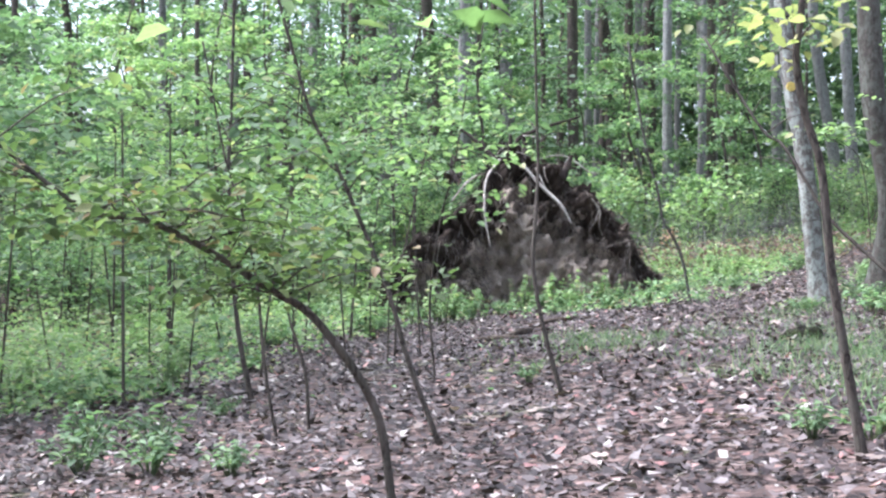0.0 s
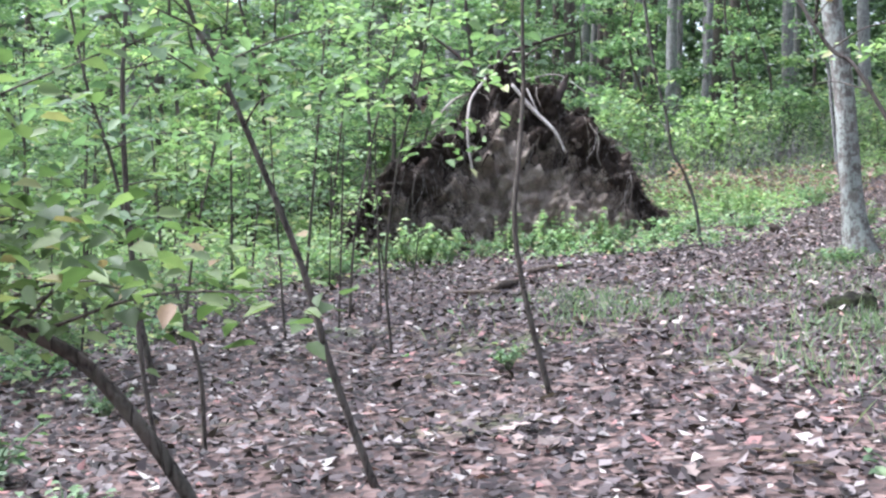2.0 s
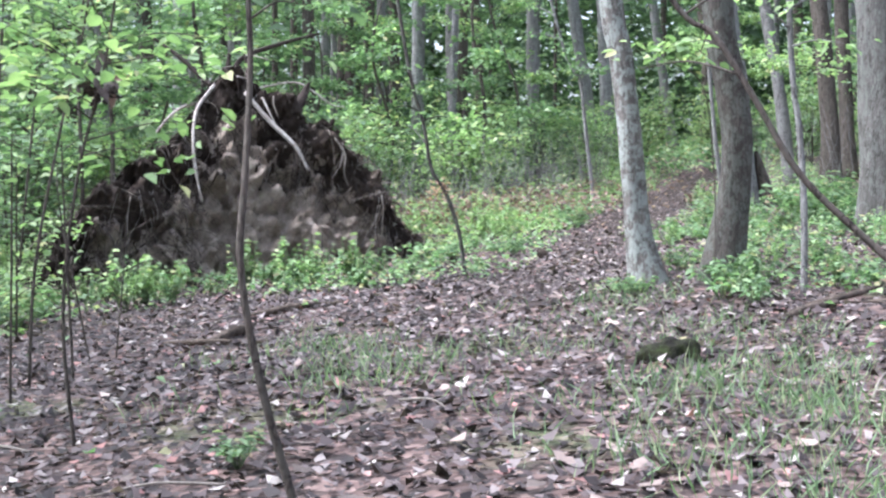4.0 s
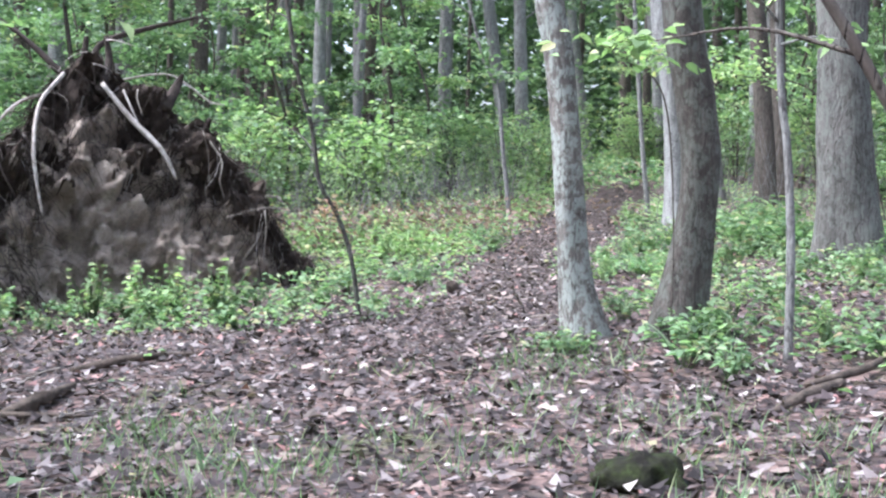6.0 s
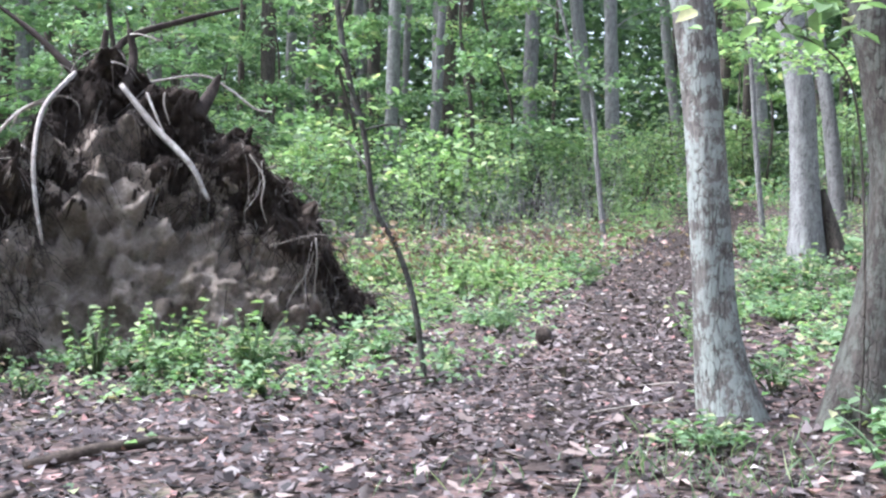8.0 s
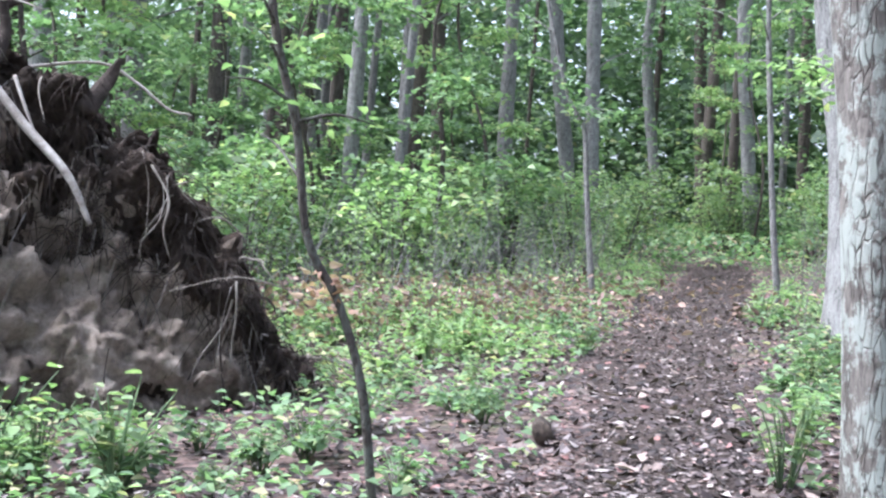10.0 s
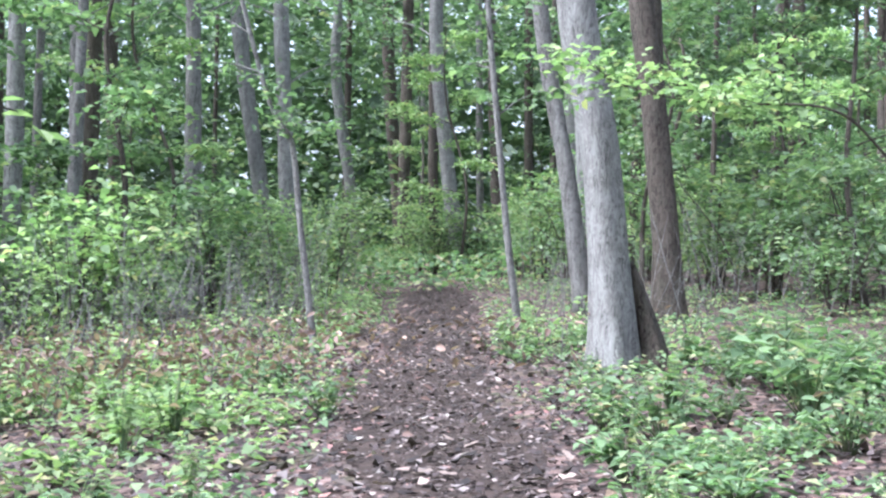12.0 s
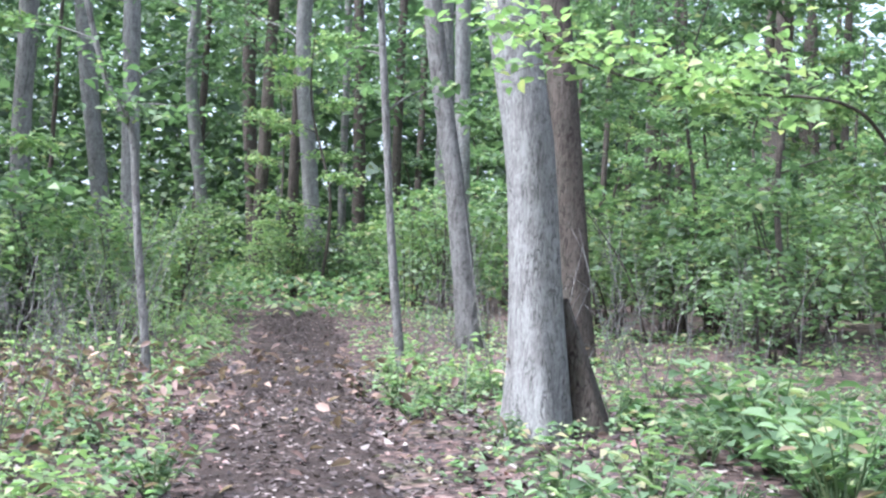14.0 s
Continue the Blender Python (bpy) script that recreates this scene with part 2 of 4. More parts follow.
def tube(points, radii, sides=8, rough=0.0, seed=0, flare=0.0, steps=0):
    """Vertices and faces of a tapered limb; radii go from first to last."""
    pts = smoothed(points, steps or max(4, 3 * len(points)))
    n = len(pts)
    verts, faces = [], []
    side = Vector((0.37, 0.91, 0.13))
    for i, p in enumerate(pts):
        t = (pts[min(i + 1, n - 1)] - pts[max(i - 1, 0)]).normalized()
        a = t.cross(side).normalized()
        b = t.cross(a)
        f = i / (n - 1)
        u = f * (len(radii) - 1)
        k = min(int(u), len(radii) - 2)
        r = radii[k] + (radii[k + 1] - radii[k]) * (u - k)
        for j in range(sides):
            ang = 2 * math.pi * j / sides
            q = r
            if rough:
                q *= 1 + rough * noise.noise(Vector((math.cos(ang) * 1.6, math.sin(ang) * 1.6, p.z * 0.9 + seed * 7.3))) * 2
            low = (p - pts[0]).length / (6.0 * radii[0])
            if flare and low < 1:
                q *= 1 + flare * (1 - low) ** 2.2 * (0.55 + 0.6 * max(0, math.cos(3 * ang + seed)) + 0.4 * max(0, math.cos(5 * ang + 2 * seed)))
            verts.append(p + a * (q * math.cos(ang)) + b * (q * math.sin(ang)))
    for i in range(n - 1):
        for j in range(sides):
            k = (j + 1) % sides
            faces.append((i * sides + j, i * sides + k, (i + 1) * sides + k, (i + 1) * sides + j))
    faces.append(tuple(range(sides))[::-1])
    faces.append(tuple((n - 1) * sides + j for j in range(sides)))
    return verts, faces


def joined(pieces):
    verts, faces = [], []
    for v, f in pieces:
        base = len(verts)
        verts.extend(v)
        faces.extend(tuple(i + base for i in q) for q in f)
    return verts, faces


def leaves(pos, heading, up, length, width, fold=0.15, droop=0.2, lobes=False, light=False):
    """A cloud of folded leaves: arrays of places, headings, upward sides, lengths and widths."""
    pos, heading, up = (np.asarray(a, float) for a in (pos, heading, up))
    heading = heading / (np.linalg.norm(heading, axis=1)[:, None] + 1e-9)
    side = np.cross(heading, up)
    side /= np.linalg.norm(side, axis=1)[:, None] + 1e-9
    up = np.cross(side, heading)
    L, W = np.asarray(length)[:, None], np.asarray(width)[:, None]
    base = pos
    mid = pos + heading * L * 0.5 - up * W * fold
    tip = pos + heading * L - up * L * droop
    if light:
        l = pos + heading * L * 0.45 - side * W * 0.5 + up * W * fold
        r = pos + heading * L * 0.45 + side * W * 0.5 + up * W * fold
        v = np.stack([base, r, tip, l], 1).reshape(-1, 3)
        return v, np.arange(len(pos))[:, None] * 4 + [[0, 1, 2, 3]]
    if not lobes:
        out = []
        for a, b in ((0.22, 0.40), (0.58, 0.42)):
            rise = up * W * (fold - droop * a * 0.6)
            out += [pos + heading * L * a + side * W * b + rise, pos + heading * L * a - side * W * b + rise]
        v = np.stack([base, out[0], out[2], tip, out[3], out[1]], 1).reshape(-1, 3)
        k = np.arange(len(pos))[:, None] * 6
        return v, np.concatenate([k + [[0, 1, 2, 3]], k + [[0, 3, 4, 5]]])
    l1 = pos + heading * L * 0.22 - side * W * 0.42
    l2 = pos + heading * L * 0.45 - side * W * 0.26 - up * W * 0.05
    l3 = pos + heading * L * 0.68 - side * W * 0.5
    r1 = pos + heading * L * 0.25 + side * W * 0.44
    r2 = pos + heading * L * 0.47 + side * W * 0.24 - up * W * 0.05
    r3 = pos + heading * L * 0.70 + side * W * 0.48
    v = np.stack([base, r1, r2, r3, tip, l3, l2, l1, mid], 1).reshape(-1, 3)
    k = np.arange(len(pos))[:, None] * 9
    f = np.concatenate([k + np.array([[8, a, b]]) for a, b in ((0, 1), (1, 2), (2, 3), (3, 4), (4, 5), (5, 6), (6, 7), (7, 0))])
    return v, f


rng = np.random.default_rng(7)


def flat_ups(n, tilt=0.5):
    up = rng.normal(0, tilt, (n, 3))
    up[:, 2] = 1
    return up


def spread(n, tilt=0.3):
    a = rng.uniform(0, 2 * math.pi, n)
    return np.stack([np.cos(a), np.sin(a), rng.normal(0, tilt, n)], 1)


# ---- terrain ----
def smooth_max(v, soft=4.0):
    return soft * math.log1p(math.exp(max(-40, min(40, v / soft))))


def height(x, y):
    """The ground: a gentle cross slope that climbs into the wood."""
    gx = 0.085 * (smooth_max(x + 7, 2) - 7 - smooth_max(x - 20, 3))
    s = 0.45 * x + 0.89 * y
    far = 0.018 * (smooth_max(s - 31, 3) - smooth_max(s - 75, 6))
    lump = 0.05 * noise.noise(Vector((x * 0.45, y * 0.45, 0))) + 0.018 * noise.noise(Vector((x * 1.7, y * 1.7, 3)))
    lump += 0.08 * math.exp(-((y - 11) / 4.5) ** 2 - (x / 5) ** 2)
    return 0.088 + gx + 0.013 * max(-40, min(80, y)) + far + lump


TRACK = [(1.2, -6), (0.6, 2), (1.0, 8), (2.2, 14), (3.2, 17.2), (4.2, 19.2), (6.1, 24.3), (7.7, 27.8), (11.1, 35), (13.6, 41)]
TRACK_LINE = np.array([tuple(p) for p in smoothed([(a, b, 0) for a, b in TRACK], 160)])[:, :2]


def off_track(x, y):
    return float(np.min(np.hypot(TRACK_LINE[:, 0] - x, TRACK_LINE[:, 1] - y)))


def axis(lo, hi, near_lo, near_hi, fine, coarse):
    a = list(np.arange(near_lo, near_hi, fine))
    v, step = near_lo, fine
    while v > lo:
        step = min(step * 1.25, coarse)
        v -= step
        a.insert(0, v)
    v, step = a[-1], fine
    while v < hi:
        step = min(step * 1.25, coarse)
        v += step
        a.append(v)
    return a


xs, ys = axis(-400, 400, -7, 14, 0.22, 40), axis(-400, 500, -2, 34, 0.22, 40)
gv = [(x, y, height(x, y)) for y in ys for x in xs]
nx = len(xs)
gf = [(j * nx + i, j * nx + i + 1, (j + 1) * nx + i + 1, (j + 1) * nx + i) for j in range(len(ys) - 1) for i in range(nx - 1)]
ground = tagged(new("ground", mesh_of("ground", gv, gf, FLOOR)), "brown leaf-littered forest floor rising gently into the wood", "forest floor", "", "structure")

# the trodden path, a strip of bare soil just proud of the floor
pv, pf = [], []
CROSS = 9
for i, (x, y) in enumerate(TRACK_LINE):
    if y < 15 or y > 40.5:
        continue
    d = TRACK_LINE[min(i + 1, 159)] - TRACK_LINE[max(i - 1, 0)]
    nrm = np.array((d[1], -d[0])) / np.hypot(*d)
    half = (0.66 + 0.2 * noise.noise(Vector((0, y * 0.7, 5))) + 0.12 * noise.noise(Vector((0, y * 2.3, 6)))) * min(1, (y - 14.2) / 7) * min(1, (41.5 - y) / 5)
    for j in range(CROSS):
        u = (j / (CROSS - 1) * 2 - 1)
        jag = 0.22 * noise.noise(Vector((u * 3, y * 2.1, 9))) if abs(u) > 0.7 else 0
        px, py = x + nrm[0] * (half * u + jag), y + nrm[1] * (half * u + jag)
        pv.append((px, py, height(px, py) + (0.022 if abs(u) < 0.95 else -0.02)))
rows_n = len(pv) // CROSS
pf = [(j * CROSS + i, (j + 1) * CROSS + i, (j + 1) * CROSS + i + 1, j * CROSS + i + 1)[::-1] for j in range(rows_n - 1) for i in range(CROSS - 1)]
tagged(new("path", mesh_of("path", pv, pf, PATH_SOIL)), "dark trodden earth footpath winding between green plants", "footpath", "", "structure")


# ---- the tipped-up root plate ----
PLATE = [(-2.25, 0.35, 18.6), (-2.05, 0.95, 18.75), (-1.5, 1.5, 19.25), (-0.85, 1.95, 19.85), (-0.55, 2.62, 20.2), (-0.1, 2.95, 20.45), (0.55, 2.5, 20.6), (1.0, 2.2, 20.65), (1.5, 1.75, 20.8), (2.05, 1.05, 21.2), (2.35, 0.45, 21.7)]


def along_plate(u):
    k = u * (len(PLATE) - 1)
    i = min(int(k), len(PLATE) - 2)
    f = k - i
    a, b = PLATE[i], PLATE[i + 1]
    return [a[j] + (b[j] - a[j]) * f for j in range(3)]


def plate_point(u, v):
    """u runs along the plate; v from the foot of the face over the rim to the back."""
    x, top, y = along_plate(u)
    g = height(x, y)
    tall = max(0.25, top - g + 0.1)
    if v < 0.62:
        f = v / 0.62
        z, dy = g - 0.1 + tall * f, 0.34 * tall * f - 0.22 * math.sin(f * math.pi) * 0.3
    elif v < 0.78:
        a = (v - 0.62) / 0.16 * math.pi
        z, dy = g - 0.1 + tall + 0.12 * math.sin(a), 0.34 * tall + 0.22 * (1 - math.cos(a))
    else:
        f = (v - 0.78) / 0.22
        z, dy = g - 0.1 + tall * (1 - f), 0.34 * tall + 0.44 + 0.5 * f
    p = Vector((x, y + dy, z))
    q = noise.fractal(p * 1.5, 1.0, 2.0, 5) * 0.17 + noise.fractal(p * 5.0, 0.8, 2.0, 4) * 0.07 - abs(noise.noise(p * 3.7)) * 0.1 + 0.24 * (0.45 - noise.voronoi(p * 3.2)[0][0]) + 0.09 * (0.45 - noise.voronoi(p * 7.0)[0][0])
    for size, deep in ((2.6, 0.16), (5.5, 0.09)):
        near = noise.voronoi(p * size)[1][0]
        turn = noise.noise_vector(near * 3.1)
        q += deep * (noise.cell(near * 17.0) - 0.5) + 0.5 * (p - near / size).dot(turn)
    rim = math.exp(-((v - 0.6) / 0.2) ** 2) + 0.7 * max(0, 1 - u * 3.2)
    q += rim * (noise.noise(p * 3.3) * 0.26 + abs(noise.noise(p * 9)) * 0.14)
    return p + Vector((0.25 * q, -q, 0.45 * q)), rim


root_plate = thing("root_plate", 0.2, 20.6, height(0.2, 20.6), "upturned root plate of a fallen tree, bare soil, hanging roots", "tree roots")
at_plate = Matrix.Translation((-0.2, -20.6, -height(0.2, 20.6)))
NU, NV = 190, 115
sv = [plate_point(i / NU, j / NV) for j in range(NV + 1) for i in range(NU + 1)]
sf = [(j * (NU + 1) + i, j * (NU + 1) + i + 1, (j + 1) * (NU + 1) + i + 1, (j + 1) * (NU + 1) + i) for j in range(NV) for i in range(NU)]
soil = mesh_of("soil_face", [at_plate @ p for p, _ in sv], sf, SOIL)
soil.materials.append(HUMUS)
for poly in soil.polygons:
    c = Vector(poly.center)
    rim = sum(sv[k][1] for k in poly.vertices) / 4
    if rim + 0.75 * noise.noise(c * 2.0) + 0.45 * noise.noise(c * 6) + 0.35 * noise.noise(c * 15) > 0.62:
        poly.material_index = 1
part("soil_face", soil, root_plate, "grey-brown clay soil with a dark humus rim")

BIG_ROOTS = [
    ([(-0.02, 20.95, 2.68), (0.29, 20.85, 2.31), (0.6, 20.75, 2.0), (0.77, 20.72, 1.69)], (0.05, 0.06, 0.055, 0.04), ROOT_PALE, "thick bleached root hanging down the soil face"),
    ([(-0.40, 20.85, 2.76), (-0.6, 20.5, 2.42), (-0.63, 20.25, 1.99), (-0.59, 20.15, 1.64), (-0.52, 20.1, 1.29)], (0.05, 0.045, 0.04, 0.025), ROOT_PALE, "long bleached root bent downward"),
    ([(-0.04, 21.9, 2.75), (0.6, 22.15, 2.9), (0.9, 22.2, 2.78), (1.14, 22.2, 2.61), (1.32, 22.2, 2.58)], (0.03, 0.028, 0.03, 0.02), ROOT_PALE, "pale curved root"),
    ([(-0.4, 21.4, 2.72), (-0.83, 21.5, 3.13), (-1.28, 21.5, 3.46)], (0.05, 0.03, 0.015), ROOT_DARK, "dark root spike"),
    ([(-0.15, 21.5, 2.7), (-0.1, 21.8, 3.15), (0.41, 21.9, 3.38), (0.97, 21.9, 3.54)], (0.06, 0.04, 0.035, 0.015), ROOT_DARK, "dark root reaching up"),
    ([(-0.25, 21.4, 2.6), (-0.24, 21.5, 2.95), (-0.22, 21.5, 3.22)], (0.06, 0.045, 0.03), ROOT_DARK, "broken dark root stub"),
    ([(-0.08, 21.4, 2.6), (0.02, 21.6, 2.95), (-0.02, 21.6, 3.25)], (0.06, 0.05, 0.03), ROOT_DARK, "broken dark root stub"),
    ([(-0.02, 21.6, 3.2), (0.1, 21.4, 3.18), (0.3, 21.3, 3.12)], (0.022, 0.018, 0.01), ROOT_PALE, "short pale root end"),
    ([(0.2, 21.0, 2.62), (0.3, 20.9, 2.4), (0.42, 20.85, 2.15)], (0.03, 0.025, 0.012), ROOT_PALE, "pale root"),
    ([(0.62, 21.3, 2.45), (0.75, 21.5, 2.72), (0.82, 21.5, 2.86)], (0.09, 0.06, 0.02), ROOT_DARK, "dark broken root"),
    ([(-1.2, 21.2, 2.1), (-0.9, 21.3, 2.45), (-0.5, 21.4, 2.6)], (0.03, 0.04, 0.04), ROOT_PALE, "grey root"),
    ([(1.3, 20.75, 1.3), (1.7, 20.7, 1.42), (2.0, 20.75, 1.38), (2.35, 20.8, 1.28)], (0.009, 0.01, 0.009, 0.005), TWIG, "thin grey root"),
]
for line, radii, material, label in BIG_ROOTS:
    v, f = tube(line, tuple((0.8 if material is ROOT_DARK else 0.42) * a for a in radii), 10, 0.3, len(line) + radii[0] * 100, steps=24)
    part("root", mesh_of("root", [at_plate @ p for p in v], f, material), root_plate, label)

for i in range(285):
    u = random.random() ** 0.9
    v = random.choice((random.uniform(0.08, 0.6), random.uniform(0.42, 0.7), random.uniform(0.5, 0.72)))
    p, rim = plate_point(u, v)
    p = p + Vector((0, -0.02, 0))
    long = random.uniform(0.2, 0.9) * (1.3 if rim > 0.4 else 0.7)
    away = Vector((random.uniform(-0.35, 0.35), random.uniform(-0.22, 0.0), 0))
    if v > 0.6:
        long *= 0.6
        away = Vector((random.uniform(-0.8, 0.8), random.uniform(-0.6, 0.3), random.uniform(0.0, 0.7)))
    pts = [p]
    for s in (0.35, 0.7, 1.0):
        fall = Vector((0, 0, -long * s)) if v < 0.6 else Vector((0, 0, -long * s * s * 0.8))
        pts.append(p + away * long * s + fall + Vector((random.uniform(-0.06, 0.06), random.uniform(-0.07, 0.0), 0)))
    r = random.choice((0.0025, 0.0035, 0.005, 0.008)) * (1.25 if rim > 0.5 else 0.9)
    vv, ff = tube(pts, (r, r * 0.8, r * 0.4), 5)
    part("root", mesh_of("root", [at_plate @ q for q in vv], ff, ROOT_PALE if random.random() < 0.1 else (TWIG if random.random() < 0.55 else ROOT_DARK)), root_plate)
pieces = []
for i in range(3600):
    u = random.random() ** 1.3
    v = random.uniform(0.05, 0.75) if u < 0.4 else random.uniform(0.4, 0.75)
    p, rim = plate_point(u, v)
    long = random.uniform(0.08, 0.45)
    d = Vector((random.uniform(-1, 1), random.uniform(-0.8, 0.1), random.uniform(-1, 0.5))) * long
    pieces.append(tube([p, p + d * 0.5 + Vector((0, -0.02, 0)), p + d + Vector((0, 0, -0.4 * long))], (0.004, 0.003, 0.0015), 3, steps=4))
v, f = joined(pieces)
tagged(part("root_tangle", mesh_of("root_tangle", [at_plate @ q for q in v], f, ROOT_DARK), root_plate, "tangle of fine dark rootlets"), kind="stuff")


# ---- trees ----
def crown_leaves(points, n, radius, length, flat=0.45, light=True):
    """n leaves scattered round the given points in flattened sprays."""
    pts = np.asarray(points, float)
    pick = pts[rng.integers(0, len(pts), n)]
    off = rng.normal(0, 1, (n, 3)) * [radius, radius, radius * flat]
    L = length * rng.uniform(0.6, 1.3, n)
    return leaves(pick + off, spread(n, 0.35), flat_ups(n, 0.45), L, L * rng.uniform(0.55, 0.85, n), light=light)


def tall_tree(name, line, radii, bark, label, seed, first_limb=6.0, top=13.0, leaf=LEAF_DEEP, crown_n=1250, sides=18, flare=0.5, crown_r=2.6, category="tree", limbs=8):
    """A forest tree: trunk through the given line, limbs and a high crown."""
    r = random.Random(seed)
    x, y, z = line[0]
    base = height(x, y) - 0.06
    ob = thing(name, x, y, base, label, category, "trees of the wood")
    loc = [Vector(p) - Vector((x, y, base)) for p in line]
    loc[0].z = -0.05
    lean = (loc[-1] - loc[-2]).normalized()
    lean = (lean + Vector((0, 0, 2.0))).normalized()
    q = loc[-1]
    while q.z < top - 1:
        q = q + lean * 2.2 + Vector((r.uniform(-0.15, 0.15), r.uniform(-0.15, 0.15), 0))
        loc.append(q)
    v, f = tube(loc, radii, sides, 0.09, seed, flare, steps=60)
    trunk = part("trunk", mesh_of("trunk", v, f, bark), ob)
    pts = smoothed(loc, 60)
    tips = []
    for i in range(limbs):
        h = first_limb + (top - first_limb) * (i + r.random() * 0.6) / limbs
        p = min(pts, key=lambda a: abs(a.z - h))
        ang = i * 2.4 + r.uniform(-0.5, 0.5)
        long = crown_r * r.uniform(0.6, 1.15) * (1.0 if h < top - 2 else 0.6)
        d = Vector((math.cos(ang), math.sin(ang), 0))
        v, f = tube([p, p + d * long * 0.4 + Vector((0, 0, 0.5)), p + d * long + Vector((0, 0, 0.9))], (radii[-1] * 0.55, radii[-1] * 0.3, 0.015), 6)
        part("limb", mesh_of("limb", v, f, bark), trunk)
        for s in (0.45, 0.7, 1.0):
            tips.append(tuple(p + d * long * s + Vector((0, 0, 0.9 * s))))
            side = d.cross(Vector((0, 0, 1)))
            tips.append(tuple(p + d * long * s + side * r.uniform(-0.9, 0.9) + Vector((0, 0, 0.9 * s + r.uniform(-0.3, 0.3)))))
    v, f = crown_leaves(tips, crown_n, 0.5, 0.2)
    part("crown", mesh_of("crown", v, f, leaf), ob, "green leafy crown")
    return ob


tall_tree("tree", [(3.74, 15.9, 0.6), (3.63, 15.94, 1.06), (3.56, 15.96, 1.68), (3.51, 15.98, 2.23), (3.44, 16.01, 2.77), (3.35, 16.05, 3.3)], (0.15, 0.118, 0.108, 0.102, 0.1, 0.09, 0.07, 0.04), BARK_PALE, "slender tree with flaking pale grey lichened bark beside the path", 3, flare=0.45)
tall_tree("tree", [(4.25, 15.6, 0.7), (4.36, 15.55, 1.3), (4.39, 15.52, 1.91), (4.33, 15.55, 2.44), (4.22, 15.6, 3.14)], (0.18, 0.145, 0.142, 0.136, 0.12, 0.09, 0.05), BARK_BROWN, "curved grey-brown tree trunk with a bowed foot", 5, flare=0.4)
tall_tree("tree", [(7.95, 24.28, 1.0), (7.92, 24.29, 1.77), (7.84, 24.35, 2.95), (7.74, 24.42, 3.74), (7.66, 24.46, 4.3)], (0.21, 0.178, 0.175, 0.174, 0.16, 0.13, 0.08), BARK_GREY, "stout grey tree with furrowed bark at the path's edge", 8, flare=0.45)
tall_tree("tree", [(8.25, 20.12, 1.0), (8.16, 20.17, 2.65), (8.08, 20.21, 3.9)], (0.32, 0.30, 0.29, 0.27, 0.24, 0.18, 0.1), BARK_OAK, "thick oak with deep upright bark ridges", 11, flare=0.4)
tall_tree("tree", [(11.4, 28.4, 1.6), (11.36, 28.5, 2.77), (11.25, 28.6, 4.25), (11.1, 28.7, 5.75)], (0.19, 0.175, 0.165, 0.15, 0.1, 0.05), BARK_DARK, "dark tree standing behind the stout grey tree", 13)
tall_tree("tree", [(11.69, 31.02, 2.5), (11.47, 31.15, 3.38), (11.28, 31.27, 4.56), (11.06, 31.4, 6.21)], (0.14, 0.125, 0.12, 0.11, 0.07), BARK, "leaning grey tree deeper in the wood", 17, 9, 15)
tall_tree("tree", [(12.76, 30.38, 1.8), (12.5, 30.51, 5.56)], (0.16, 0.15, 0.13, 0.1, 0.05), BARK_DARK, "dark slim tree behind the oak", 19)
FAR_TREES = [
    (-1.74, 36, -1.69, 0.24, BARK_GREY), (-2.8, 40, -2.9, 0.27, BARK_DARK), (-0.75, 44, -0.85, 0.2, BARK_DARK), (-5.4, 41.7, -5.6, 0.3, BARK_DARK),
    (2.0, 40, 2.0, 0.17, BARK), (3.76, 33.8, 3.79, 0.17, BARK_GREY), (4.82, 35.7, 5.0, 0.12, BARK), (3.7, 45.9, 3.7, 0.22, BARK_DARK), (-7.6, 29, -7.57, 0.08, BARK_DARK),
    (-3.6, 37.8, -3.85, 0.19, BARK), (-15.5, 42.2, -15.5, 0.2, BARK_DARK), (-15, 37, -15.1, 0.15, BARK_DARK), (-14.1, 45.9, -14.3, 0.25, BARK_DARK), (-10.8, 48.8, -10.7, 0.22, BARK_DARK),
    (11.4, 45.9, 10.4, 0.26, BARK_GREY), (11.5, 44.8, 11.14, 0.26, BARK_GREY), (16.3, 52.6, 15.35, 0.25, BARK_GREY), (19.1, 55.8, 18.5, 0.3, BARK_DARK), (16.65, 46, 15.9, 0.27, BARK_GREY),
    (32.4, 44, 32, 0.2, BARK_DARK), (29.9, 40.8, 29.7, 0.16, BARK_DARK), (23.5, 57, 23.2, 0.3, BARK_DARK), (31.4, 50.5, 31.2, 0.3, BARK_DARK),
    (1.5, 41.3, 1.54, 0.15, BARK), (15.8, 37.8, 15.5, 0.2, BARK_GREY), (3.5, 49.5, 3.25, 0.32, BARK_DARK), (4.3, 46.4, 4.27, 0.2, BARK), (9.4, 56.8, 9.1, 0.3, BARK_DARK), (5.8, 49.3, 5.9, 0.15, BARK),
]
for i, (x, y, x2, r, bark) in enumerate(FAR_TREES):
    z = height(x, y)
    tall_tree("tree", [(x, y, z), (x + (x2 - x) * 0.45, y, z + 2.6), (x2, y, z + 6.0)], (r * 0.85, r * 0.75, r * 0.68, r * 0.5, r * 0.25), bark,
              "dark distant tree trunk among green understorey" if bark is BARK_DARK else "grey distant tree trunk among green understorey", 30 + i, 5.0 + 2 * (i % 3), 13 + i % 4, LEAF_DEEP if i % 2 else LEAF, 750, 10, 0.3)

